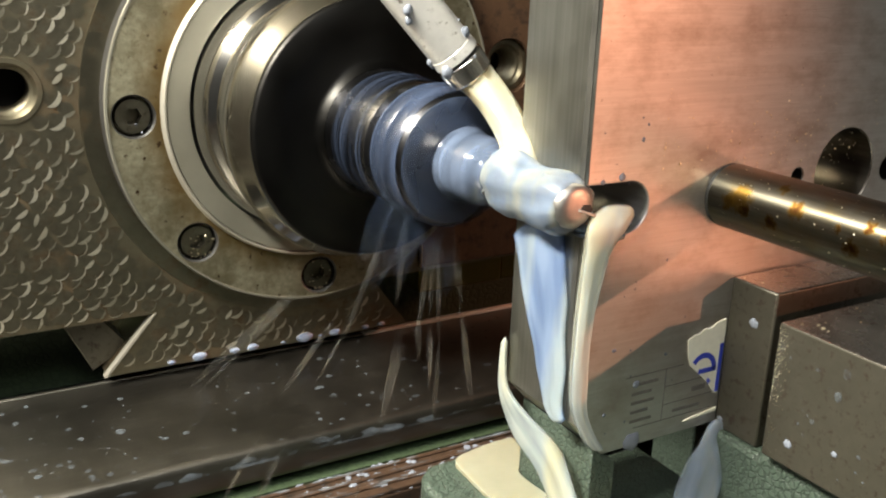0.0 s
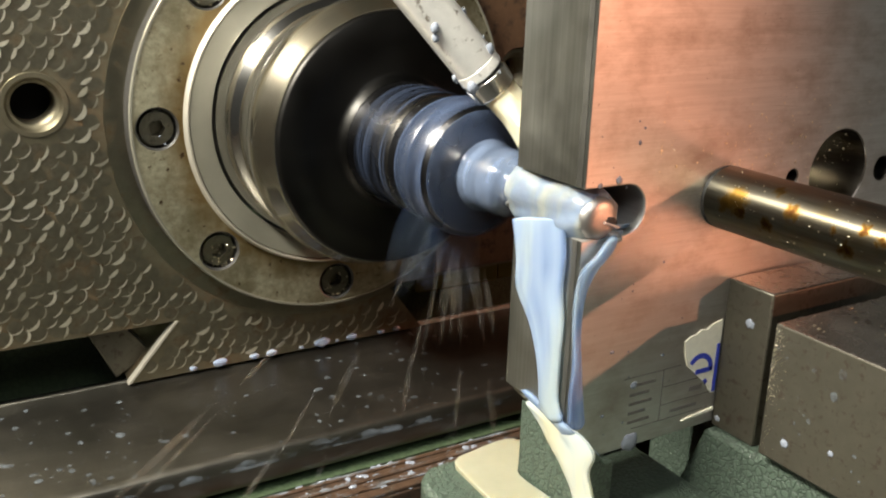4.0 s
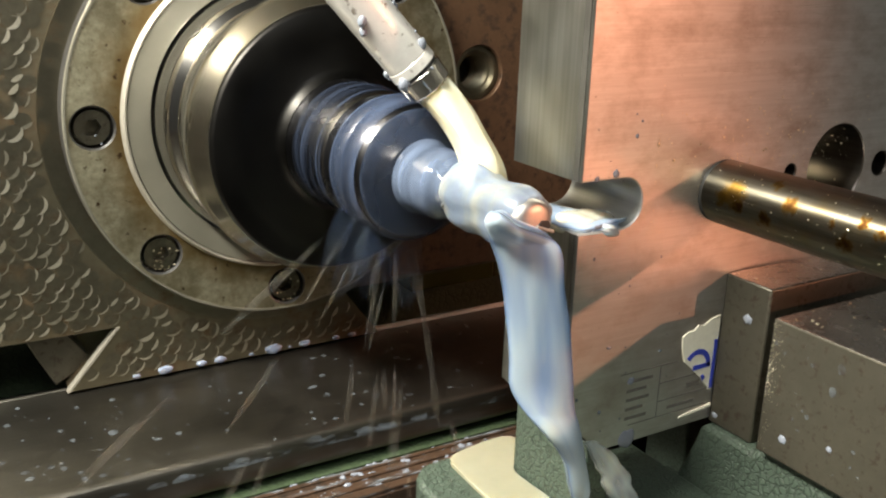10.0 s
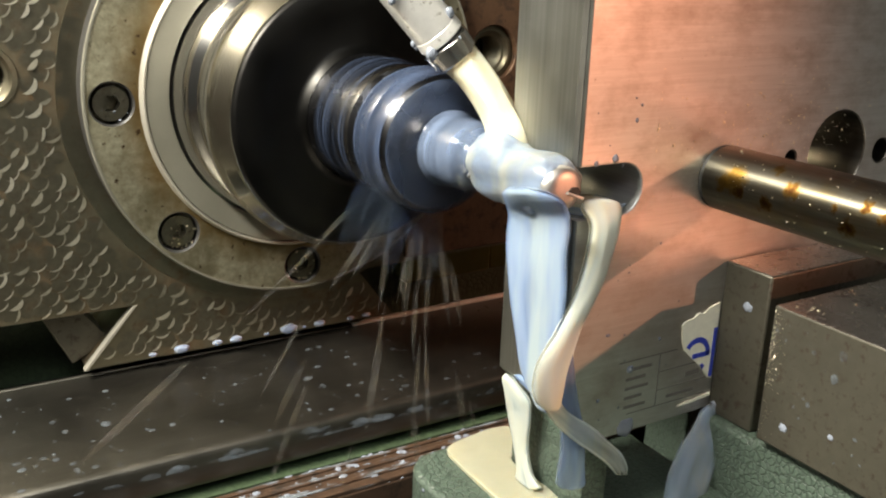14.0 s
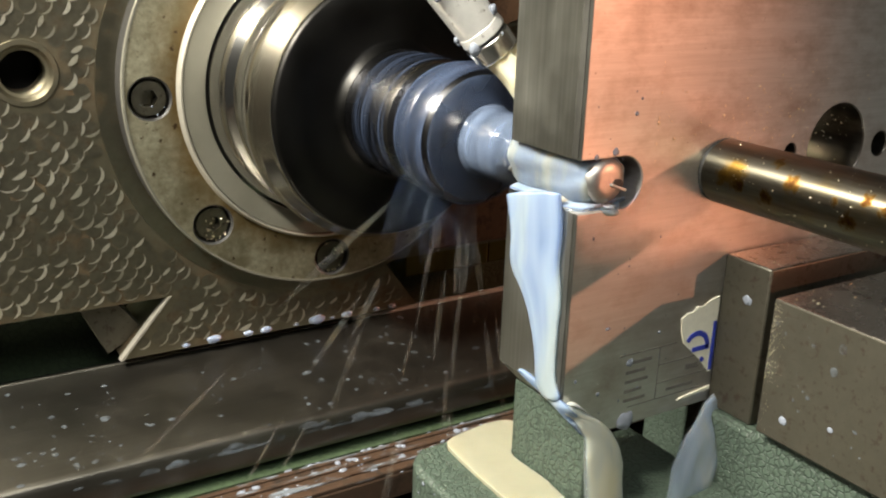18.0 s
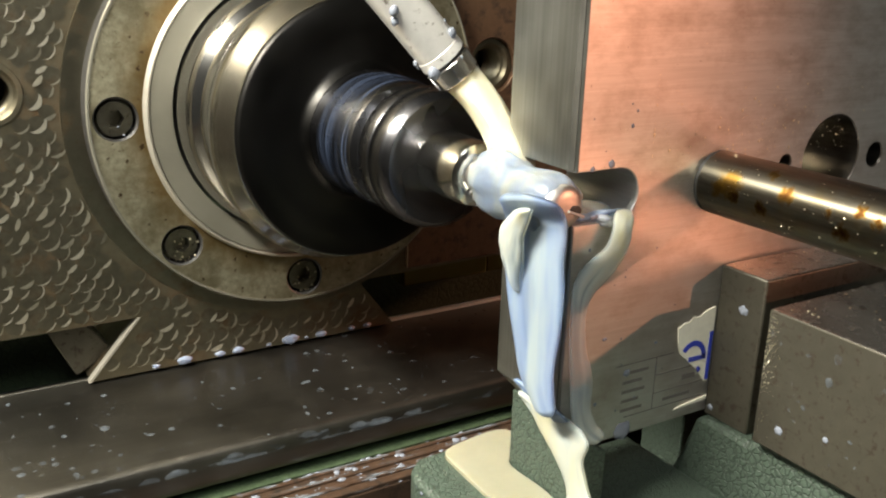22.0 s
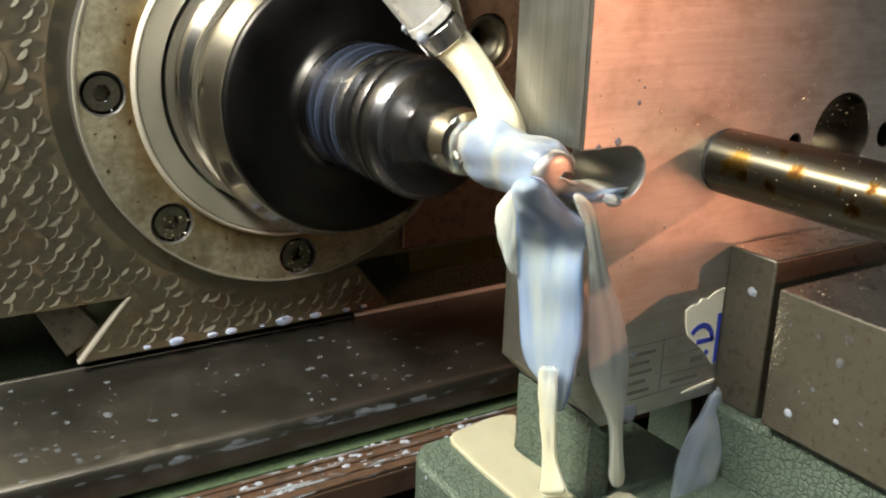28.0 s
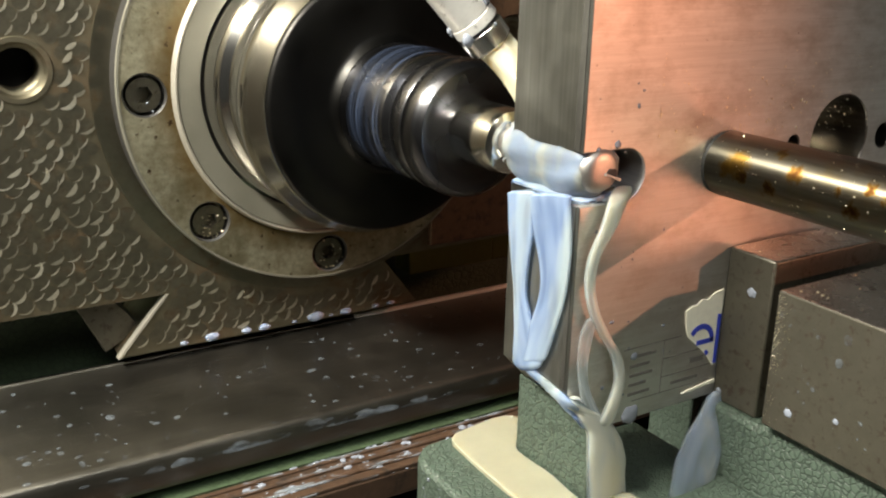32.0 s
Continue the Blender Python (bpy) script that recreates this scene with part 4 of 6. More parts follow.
def vise():
    v = thing("machine_vise", "green hammered-enamel machine vise with bare steel jaws", "vise")
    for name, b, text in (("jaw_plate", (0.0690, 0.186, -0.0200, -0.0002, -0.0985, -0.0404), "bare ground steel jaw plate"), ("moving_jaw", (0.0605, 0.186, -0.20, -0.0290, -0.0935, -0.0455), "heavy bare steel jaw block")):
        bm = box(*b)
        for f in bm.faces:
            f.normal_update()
            # Upward faces take the paler, lit-looking steel.
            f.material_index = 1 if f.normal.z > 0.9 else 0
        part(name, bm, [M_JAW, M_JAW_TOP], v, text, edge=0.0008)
    part("jaw_filler", box(0.0750, 0.185, -0.0290, -0.0200, -0.1000, -0.0520), M_JAW, v)
    cast = [(-0.001, -0.0985), (0.0060, -0.1180), (0.0150, -0.1400), (0.0200, -0.1900), (-0.22, -0.1900), (-0.22, -0.0940), (-0.0290, -0.0936), (-0.0240, -0.0985)]
    part("jaw_casting", slab(cast, [], 0.0655, 0.185, "x"), M_GREEN, v, "green hammered-enamel jaw casting", edge=0.002)
    part("ledge", slab([(-0.0279, 0.0445), (-0.0257, 0.0508), (-0.0195, 0.0555), (0.0306, 0.0581), (0.0306, -0.15), (-0.0279, -0.15)], [], -0.20, -0.1222, "z"), M_GREEN, v, "green hammered-enamel base ledge", edge=0.003)
    part("support_block", slab([(0.0082, -0.0902), (0.0150, -0.0976), (0.0185, -0.0981), (0.0185, -0.1230), (0.0082, -0.1230)], [], -0.0040, 0.0365), M_GREEN, v, "green block under the workpiece", edge=0.0008)
    part("base_floor", box(0.031, 0.26, -0.22, 0.045, -0.20, -0.150), M_GREEN, v)
    part("web", box(0.0308, 0.0653, -0.1400, 0.034, -0.1900, -0.1240), M_GREEN, v, edge=0.001)
    part("back_jaw", box(0.10, 0.157, 0.0362, 0.06, -0.19, -0.06), M_GREEN, v, edge=0.001)
    return v


def bar():
    b = thing("steel_bar", "round ground steel bar with rust spots standing out from the plate", "bar", (0.0608, 0, -0.0098))
    part("shank", lathe([(-0.0012, 0), (-0.0012, 0.0104), (-0.0018, 0.0108), (-0.16, 0.0108), (-0.16, 0)], 64), M_BAR, b)
    # Shadow line at the bar's root, made as a dark ring.
    part("seat_ring", lathe([(-0.0001, 0), (-0.0001, 0.0106), (-0.0013, 0.0103), (-0.0013, 0)], 64), M_DARK, b, "dark ring painted as shade where the bar enters")
    return b


def label_and_paper():
    paper = thing("torn_sticker", "torn white paper sticker with blue print on the plate", "sticker")
    edge = [(0.0507, -0.0616), (0.0535, -0.0601), (0.0560, -0.0602), (0.0580, -0.0583), (0.0610, -0.0590), (0.0640, -0.0570), (0.0685, -0.0562), (0.0685, -0.0855), (0.0668, -0.0852), (0.0620, -0.0795), (0.0575, -0.0755), (0.0530, -0.0715), (0.0515, -0.0670)]
    part("paper", slab(edge, [], -0.0004, 0.0), M_PAPER, paper, smooth=0)
    part("blue_bar", box(0.0668, 0.0684, -0.0006, -0.0003, -0.0845, -0.0655), M_INK, paper)
    def on_paper(x, z):
        return z > -0.0668 - (x - 0.0515) * 1.20 and x > 0.0512

    def stroke(name, quads):
        bm = bmesh.new()
        for q in quads:
            lo = [bm.verts.new((x, -0.0006, z)) for x, z in q]
            hi = [bm.verts.new((x, -0.0003, z)) for x, z in q]
            bm.faces.new(lo)
            for i in range(4):
                bm.faces.new((lo[i], lo[(i + 1) % 4], hi[(i + 1) % 4], hi[i]))
        part(name, bm, M_INK, paper, smooth=0)
    quads = []
    for i in range(46):
        a0, a1 = radians(-4 + i * 7), radians(-4 + (i + 1) * 7)
        q = [(0.0592 + k * math.cos(a) * 1.0, -0.0748 + k * math.sin(a) * 1.08) for k, a in ((0.0066, a0), (0.0066, a1), (0.0047, a1), (0.0047, a0))]
        if on_paper(sum(x for x, z in q) / 4, sum(z for x, z in q) / 4):
            quads.append(q)
    for i in range(6):
        x0, x1 = 0.0532 + i * 0.0021, 0.0532 + (i + 1) * 0.0021
        quads.append([(x0, -0.0757), (x1, -0.0757), (x1, -0.0739), (x0, -0.0739)])
    stroke("blue_letter", [q for q in quads if on_paper(q[0][0] + 0.001, q[0][1] + 0.001)])
    strip = solid("paper_scrap", slab([(0.0530, -0.0934), (0.0560, -0.0926), (0.0690, -0.0913), (0.0690, -0.0925), (0.0570, -0.0934)], [], -0.0005, 0.0), M_PAPER, "thin torn paper scrap stuck to the plate", "paper", smooth=0)
    lab = thing("printed_table", "faint dark printed table on the lower plate face", "printed label")
    for z, x0, x1 in ((-0.0705, 0.0235, 0.0500), (-0.0775, 0.0420, 0.0610), (-0.0845, 0.0420, 0.0660), (-0.0905, 0.0290, 0.0660)):
        part("rule", box(x0, x1, -0.00008, 0.0, z - 0.00018, z + 0.00018), M_PRINT, lab)
    part("rule", box(0.0418, 0.0422, -0.00008, 0.0, -0.0905, -0.0705), M_PRINT, lab)
    for i in range(5):
        z = -0.0738 - i * 0.0035
        part("text_bar", box(0.0270, 0.0270 + (0.0115, 0.0090, 0.0105, 0.0080, 0.0100)[i], -0.00008, 0.0, z - 0.0006, z + 0.0006), M_PRINT, lab)
    part("text_bar", box(0.0555, 0.0620, -0.00008, 0.0, -0.0822, -0.0802), M_PRINT, lab)
    part("text_bar", box(0.0470, 0.0600, -0.00008, 0.0, -0.0885, -0.0873), M_PRINT, lab)


def brass_block():
    b = thing("brass_gib", "dull brass gib block in the dark behind the head", "brass block")
    part("block", box(0.070, 0.1275, 0.2285, 0.246, -0.1245, -0.0900), M_BRASS, b, edge=0.001)
    part("block", box(0.1283, 0.20, 0.2300, 0.246, -0.1245, -0.0900), M_BRASS, b, edge=0.001)


# ================= coolant =================
def coolant_on_head(head):
    """The jet and the liquid that runs along with the tool."""
    part("coolant_jet", stream([(0.0010, 0.0555, 0.0275, 0.0064, 0.0064), (0.0048, 0.0525, 0.0228, 0.0062, 0.0062), (0.0085, 0.0465, 0.0160, 0.0058, 0.0060), (0.0110, 0.0400, 0.0080, 0.0056, 0.0060), (0.0118, 0.0350, 0.0010, 0.0072, 0.0070), (0.0110, 0.0320, -0.0050, 0.0085, 0.0080)], (1, 0, 0), 60, 24, 0.22), M_CREAM, head, "thick cream-coloured coolant jet")
    part("coolant_coat", stream([(CX, 0.0425, CZ, 0.0070, 0.0070), (CX, 0.0395, CZ + 0.0004, 0.0090, 0.0094), (CX + 0.0004, 0.0350, CZ + 0.0003, 0.0104, 0.0110), (CX + 0.0006, 0.0290, CZ - 0.0006, 0.0104, 0.0110), (CX + 0.0004, 0.0220, CZ - 0.0006, 0.0091, 0.0095), (CX, 0.0150, CZ - 0.0005, 0.0096, 0.0100), (CX, 0.0090, CZ - 0.0004, 0.0099, 0.0102), (CX, 0.0050, CZ, 0.0092, 0.0094), (CX, -0.0006, CZ, 0.0071, 0.0072)], (1, 0, 0), 80, 36, 0.15, 2.0), M_COAT, head, "milky coolant wrapped round the tool")


def coolant_pool():
    rnd = random.Random(3)
    edge = [(-0.0110, 0.0500), (-0.0090, 0.0535), (-0.0020, 0.0560), (0.0200, 0.0572), (0.0230, 0.0400), (0.0078, 0.0362), (0.0078, 0.0150), (0.0078, -0.0070), (0.0240, -0.0080), (0.0240, -0.0400), (0.0150, -0.0700), (-0.0040, -0.0600), (-0.0100, -0.0300), (-0.0116, 0.0030), (-0.0118, 0.0290)]
    edge = [tuple(p) for p in smooth_line(edge + [edge[0]], 70)[:-1]]
    return solid("coolant_pool", slab(edge, [], -0.1224, -0.1204, "z"), M_POOL, "cream-coloured coolant pool lying on the vise ledge", "coolant", edge=0.0008)

workshop()
machine_bed()
HEAD, SPINDLE = milling_head()
thing_plate()
vise()
bar()
label_and_paper()
brass_block()
coolant_on_head(HEAD)
coolant_pool()

def flow(kind, mat, label, seed, body, rim=False, ripple=0.10):
    """One running piece of liquid."""
    thick, rows = body
    return solid("coolant_" + kind, sheet(thick, rows, 90, 30, ripple, seed, rim), mat, label, "coolant", smooth=60)


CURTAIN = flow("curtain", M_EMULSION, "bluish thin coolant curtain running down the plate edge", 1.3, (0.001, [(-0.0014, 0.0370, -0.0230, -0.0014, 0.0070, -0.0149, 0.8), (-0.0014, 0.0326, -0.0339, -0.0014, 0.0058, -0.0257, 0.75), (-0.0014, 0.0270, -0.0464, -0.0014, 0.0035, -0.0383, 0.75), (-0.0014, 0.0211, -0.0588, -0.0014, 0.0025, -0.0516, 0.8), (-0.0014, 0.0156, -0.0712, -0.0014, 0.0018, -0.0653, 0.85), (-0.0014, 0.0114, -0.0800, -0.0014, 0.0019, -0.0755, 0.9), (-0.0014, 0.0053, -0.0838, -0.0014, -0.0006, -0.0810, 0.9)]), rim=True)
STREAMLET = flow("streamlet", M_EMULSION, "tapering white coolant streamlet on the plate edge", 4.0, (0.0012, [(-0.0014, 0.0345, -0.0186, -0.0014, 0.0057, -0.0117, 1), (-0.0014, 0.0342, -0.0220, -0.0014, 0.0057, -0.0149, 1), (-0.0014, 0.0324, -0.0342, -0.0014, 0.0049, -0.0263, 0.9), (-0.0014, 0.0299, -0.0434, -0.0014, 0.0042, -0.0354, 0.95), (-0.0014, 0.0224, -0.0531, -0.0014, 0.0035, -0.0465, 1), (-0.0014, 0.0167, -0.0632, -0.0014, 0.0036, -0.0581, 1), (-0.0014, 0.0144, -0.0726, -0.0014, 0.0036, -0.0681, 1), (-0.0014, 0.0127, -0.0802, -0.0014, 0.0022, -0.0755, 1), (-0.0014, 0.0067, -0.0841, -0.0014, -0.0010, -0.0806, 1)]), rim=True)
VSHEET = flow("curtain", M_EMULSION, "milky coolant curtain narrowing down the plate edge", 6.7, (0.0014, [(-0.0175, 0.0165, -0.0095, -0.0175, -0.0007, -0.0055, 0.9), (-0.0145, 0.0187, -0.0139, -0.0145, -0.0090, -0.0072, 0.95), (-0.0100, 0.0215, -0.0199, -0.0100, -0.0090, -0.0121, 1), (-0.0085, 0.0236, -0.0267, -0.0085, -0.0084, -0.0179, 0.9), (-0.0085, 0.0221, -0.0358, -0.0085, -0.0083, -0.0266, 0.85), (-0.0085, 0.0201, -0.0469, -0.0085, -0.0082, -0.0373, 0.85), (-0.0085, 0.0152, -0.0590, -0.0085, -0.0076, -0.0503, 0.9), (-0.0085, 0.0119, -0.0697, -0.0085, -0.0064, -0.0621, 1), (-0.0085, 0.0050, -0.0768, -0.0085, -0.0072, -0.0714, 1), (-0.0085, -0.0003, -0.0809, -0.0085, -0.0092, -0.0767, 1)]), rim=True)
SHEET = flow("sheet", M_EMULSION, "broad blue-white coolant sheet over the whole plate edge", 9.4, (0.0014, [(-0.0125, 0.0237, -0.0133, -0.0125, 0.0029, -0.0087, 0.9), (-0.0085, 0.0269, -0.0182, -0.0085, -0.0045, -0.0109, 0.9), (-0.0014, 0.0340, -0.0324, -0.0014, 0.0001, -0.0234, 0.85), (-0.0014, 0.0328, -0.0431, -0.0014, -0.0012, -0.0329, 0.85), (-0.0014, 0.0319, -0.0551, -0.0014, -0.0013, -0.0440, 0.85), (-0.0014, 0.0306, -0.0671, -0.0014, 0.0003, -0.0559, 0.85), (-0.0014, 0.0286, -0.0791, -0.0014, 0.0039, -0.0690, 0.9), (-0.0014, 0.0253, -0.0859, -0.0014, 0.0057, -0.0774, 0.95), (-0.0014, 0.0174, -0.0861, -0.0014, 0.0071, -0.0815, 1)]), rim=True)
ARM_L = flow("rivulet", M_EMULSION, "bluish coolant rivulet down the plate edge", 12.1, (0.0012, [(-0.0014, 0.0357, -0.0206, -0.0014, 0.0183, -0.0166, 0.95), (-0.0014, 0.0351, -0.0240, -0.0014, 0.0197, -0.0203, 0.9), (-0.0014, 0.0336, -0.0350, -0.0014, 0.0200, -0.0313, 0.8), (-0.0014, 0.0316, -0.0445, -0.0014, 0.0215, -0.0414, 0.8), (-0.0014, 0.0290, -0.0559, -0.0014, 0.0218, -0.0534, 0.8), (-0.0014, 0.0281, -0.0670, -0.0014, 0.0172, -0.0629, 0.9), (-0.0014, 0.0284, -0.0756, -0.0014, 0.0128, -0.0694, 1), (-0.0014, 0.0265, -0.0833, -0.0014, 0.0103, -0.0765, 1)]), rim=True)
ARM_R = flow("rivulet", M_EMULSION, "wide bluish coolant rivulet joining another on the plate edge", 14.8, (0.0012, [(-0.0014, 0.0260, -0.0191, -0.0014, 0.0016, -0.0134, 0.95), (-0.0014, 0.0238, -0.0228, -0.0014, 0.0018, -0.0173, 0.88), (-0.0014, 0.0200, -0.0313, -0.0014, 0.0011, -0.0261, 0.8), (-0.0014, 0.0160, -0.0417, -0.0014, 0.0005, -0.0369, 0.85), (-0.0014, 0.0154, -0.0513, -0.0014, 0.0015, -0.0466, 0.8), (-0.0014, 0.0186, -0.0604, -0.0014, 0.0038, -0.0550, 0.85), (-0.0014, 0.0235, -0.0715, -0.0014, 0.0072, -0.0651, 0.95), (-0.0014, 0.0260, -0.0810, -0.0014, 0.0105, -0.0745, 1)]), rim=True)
RIBBON_A = flow("ribbon", M_LIFTED, "milky coolant ribbon falling from the slot end", 17.5, (0.0026, [(0.0048, 0.0030, -0.0082, 0.0255, 0.0030, -0.0105, 1), (-0.0009, -0.0030, -0.0132, 0.0151, -0.0030, -0.0152, 1), (-0.0021, -0.0040, -0.0199, 0.0081, -0.0040, -0.0213, 1), (-0.0031, -0.0040, -0.0298, 0.0055, -0.0040, -0.0312, 0.95), (-0.0038, -0.0040, -0.0409, 0.0030, -0.0040, -0.0422, 0.95), (-0.0037, -0.0040, -0.0525, 0.0023, -0.0040, -0.0537, 0.9), (-0.0037, -0.0040, -0.0642, 0.0026, -0.0040, -0.0656, 0.85), (-0.0023, -0.0040, -0.0746, 0.0036, -0.0040, -0.0760, 0.75), (0.0026, -0.0040, -0.0851, 0.0087, -0.0040, -0.0867, 0.7), (0.0068, -0.0040, -0.0915, 0.0143, -0.0040, -0.0935, 0.6)]))
RIBBON_V = flow("ribbon", M_LIFTED, "thick milky coolant ribbon crossing before the plate edge", 20.2, (0.0028, [(-0.0008, 0.0020, -0.0113, 0.0202, 0.0020, -0.0136, 1), (0.0019, -0.0040, -0.0177, 0.0142, -0.0040, -0.0193, 1), (0.0006, -0.0060, -0.0250, 0.0105, -0.0060, -0.0264, 1), (-0.0020, -0.0070, -0.0333, 0.0070, -0.0070, -0.0347, 1), (-0.0064, -0.0080, -0.0413, 0.0021, -0.0080, -0.0428, 1), (-0.0119, -0.0090, -0.0491, -0.0030, -0.0090, -0.0508, 1), (-0.0183, -0.0100, -0.0566, -0.0063, -0.0100, -0.0591, 1), (-0.0197, -0.0100, -0.0656, -0.0081, -0.0100, -0.0683, 1), (-0.0155, -0.0090, -0.0742, -0.0084, -0.0090, -0.0760, 0.95)]))
THREAD = flow("thread", M_EMULSION, "thin milky coolant thread on the plate face", 22.9, (0.0012, [(0.0095, -0.0020, -0.0167, 0.0141, -0.0020, -0.0173, 0.9), (0.0046, -0.0030, -0.0217, 0.0102, -0.0030, -0.0224, 0.9), (-0.0012, -0.0030, -0.0264, 0.0052, -0.0030, -0.0273, 0.85), (-0.0031, -0.0030, -0.0335, 0.0014, -0.0030, -0.0342, 0.8), (-0.0030, -0.0030, -0.0448, 0.0002, -0.0030, -0.0454, 0.75), (-0.0019, -0.0030, -0.0586, 0.0018, -0.0030, -0.0594, 0.7), (-0.0025, -0.0030, -0.0705, 0.0037, -0.0030, -0.0719, 0.65), (-0.0019, -0.0030, -0.0818, 0.0058, -0.0030, -0.0838, 0.7)]))
TAIL = flow("veil", M_EMULSION, "thin coolant veil beside the ribbon", 25.6, (0.001, [(-0.0038, -0.0030, -0.0516, -0.0010, -0.0030, -0.0521, 0.4), (-0.0034, -0.0030, -0.0634, 0.0016, -0.0030, -0.0645, 0.46), (-0.0038, -0.0040, -0.0750, 0.0038, -0.0040, -0.0768, 0.46), (-0.0037, -0.0050, -0.0848, 0.0064, -0.0050, -0.0874, 0.46), (-0.0036, -0.0060, -0.0947, 0.0076, -0.0060, -0.0979, 0.46), (-0.0048, -0.0060, -0.1071, 0.0095, -0.0060, -0.1115, 0.46)]))
POUR = flow("pour", M_LIFTED, "creamy coolant pour below the plate corner", 28.3, (0.0022, [(-0.0214, -0.0100, -0.0621, -0.0093, -0.0100, -0.0649, 0.95), (-0.0196, -0.0100, -0.0722, -0.0071, -0.0100, -0.0753, 0.9), (-0.0171, -0.0100, -0.0827, -0.0028, -0.0100, -0.0866, 0.8), (-0.0147, -0.0100, -0.0935, 0.0018, -0.0100, -0.0983, 0.75), (-0.0127, -0.0100, -0.1045, 0.0041, -0.0100, -0.1097, 0.75)]))
POUR_V = flow("pour", M_LIFTED, "thin creamy coolant tail swept from the ribbon's foot", 29.5, (0.001, [(-0.0173, -0.0090, -0.0685, -0.0085, -0.0090, -0.0705, 0.9), (-0.0133, -0.0090, -0.0748, -0.0043, -0.0090, -0.0770, 0.8), (-0.0100, -0.0100, -0.0798, 0.0040, -0.0100, -0.0834, 0.66), (-0.0037, -0.0110, -0.0861, 0.0116, -0.0110, -0.0902, 0.5), (0.0039, -0.0120, -0.0925, 0.0183, -0.0120, -0.0965, 0.42), (0.0114, -0.0130, -0.0991, 0.0200, -0.0130, -0.1015, 0.34), (0.0153, -0.0130, -0.1036, 0.0199, -0.0130, -0.1049, 0.25)]), rim=True)
GUSH = flow("gush", M_BROAD, "broad milky coolant gush pouring from the tool", 31.0, (0.003, [(-0.0310, 0.0001, -0.0060, -0.0310, -0.0091, -0.0038, 1), (-0.0300, 0.0001, -0.0102, -0.0260, -0.0092, -0.0082, 1), (-0.0280, 0.0013, -0.0148, -0.0110, -0.0060, -0.0150, 0.95), (-0.0250, 0.0025, -0.0208, -0.0087, -0.0090, -0.0197, 0.92), (-0.0210, 0.0035, -0.0328, -0.0079, -0.0110, -0.0302, 0.88), (-0.0190, 0.0035, -0.0442, -0.0056, -0.0110, -0.0414, 0.85), (-0.0180, 0.0033, -0.0557, -0.0037, -0.0110, -0.0529, 0.88), (-0.0170, 0.0023, -0.0652, -0.0023, -0.0110, -0.0627, 0.95), (-0.0150, -0.0029, -0.0722, -0.0008, -0.0110, -0.0719, 1), (-0.0114, -0.0110, -0.0781, 0.0019, -0.0110, -0.0815, 1), (-0.0037, -0.0110, -0.0901, 0.0049, -0.0110, -0.0925, 1), (-0.0004, -0.0110, -0.1067, 0.0094, -0.0110, -0.1097, 1)]))
APRON = flow("apron", M_BROAD, "milky coolant apron pouring from the tool onto the plate edge", 33.7, (0.0026, [(-0.0280, 0.0046, -0.0081, -0.0280, -0.0115, -0.0043, 1), (-0.0270, 0.0045, -0.0127, -0.0220, -0.0074, -0.0103, 1), (-0.0260, 0.0041, -0.0172, -0.0136, -0.0050, -0.0163, 0.95), (-0.0230, 0.0068, -0.0233, -0.0063, -0.0070, -0.0217, 0.9), (-0.0190, 0.0110, -0.0322, -0.0059, -0.0060, -0.0290, 0.82), (-0.0160, 0.0137, -0.0439, -0.0090, -0.0094, -0.0372, 0.78), (-0.0140, 0.0146, -0.0563, -0.0080, -0.0086, -0.0487, 0.8), (-0.0130, 0.0134, -0.0680, -0.0080, -0.0093, -0.0597, 0.88), (-0.0120, 0.0111, -0.0738, -0.0080, -0.0086, -0.0661, 0.92), (-0.0110, 0.0072, -0.0767, -0.0080, -0.0080, -0.0707, 0.95), (-0.0105, 0.0026, -0.0793, -0.0080, -0.0065, -0.0757, 1), (-0.0090, 0.0014, -0.0871, -0.0080, -0.0056, -0.0839, 1)]), rim=True)
LEG = flow("trickle", M_LIFTED, "cream coolant trickle dropping from the apron to the pool", 36.4, (0.0014, [(-0.0095, 0.0025, -0.0694, -0.0095, -0.0065, -0.0655, 0.3), (-0.0090, 0.0030, -0.0778, -0.0090, -0.0061, -0.0736, 1), (-0.0080, 0.0035, -0.0857, -0.0080, -0.0051, -0.0815, 0.95), (-0.0070, 0.0027, -0.0955, -0.0070, -0.0045, -0.0918, 0.9), (-0.0060, 0.0026, -0.1064, -0.0060, -0.0052, -0.1021, 0.9), (-0.0060, 0.0036, -0.1190, -0.0060, -0.0114, -0.1102, 0.95)]), ripple=0.12)
VEIL = flow("veil", M_LIFTED, "thin translucent coolant veil gathering into a strand", 39.1, (0.0012, [(-0.0152, -0.0060, -0.0118, -0.0093, -0.0060, -0.0125, 0.95), (-0.0107, -0.0060, -0.0185, -0.0044, -0.0060, -0.0194, 0.85), (-0.0078, -0.0070, -0.0293, -0.0018, -0.0070, -0.0302, 0.75), (-0.0064, -0.0070, -0.0404, 0.0031, -0.0070, -0.0420, 0.62), (-0.0056, -0.0070, -0.0517, 0.0090, -0.0070, -0.0546, 0.5), (-0.0048, -0.0070, -0.0633, 0.0132, -0.0070, -0.0673, 0.5), (-0.0027, -0.0070, -0.0736, 0.0136, -0.0070, -0.0775, 0.6), (0.0026, -0.0070, -0.0833, 0.0133, -0.0070, -0.0861, 0.9), (0.0068, -0.0070, -0.0933, 0.0130, -0.0070, -0.0950, 1), (0.0083, -0.0070, -0.1054, 0.0146, -0.0070, -0.1073, 1), (0.0084, -0.0070, -0.1163, 0.0174, -0.0070, -0.1192, 1)]))
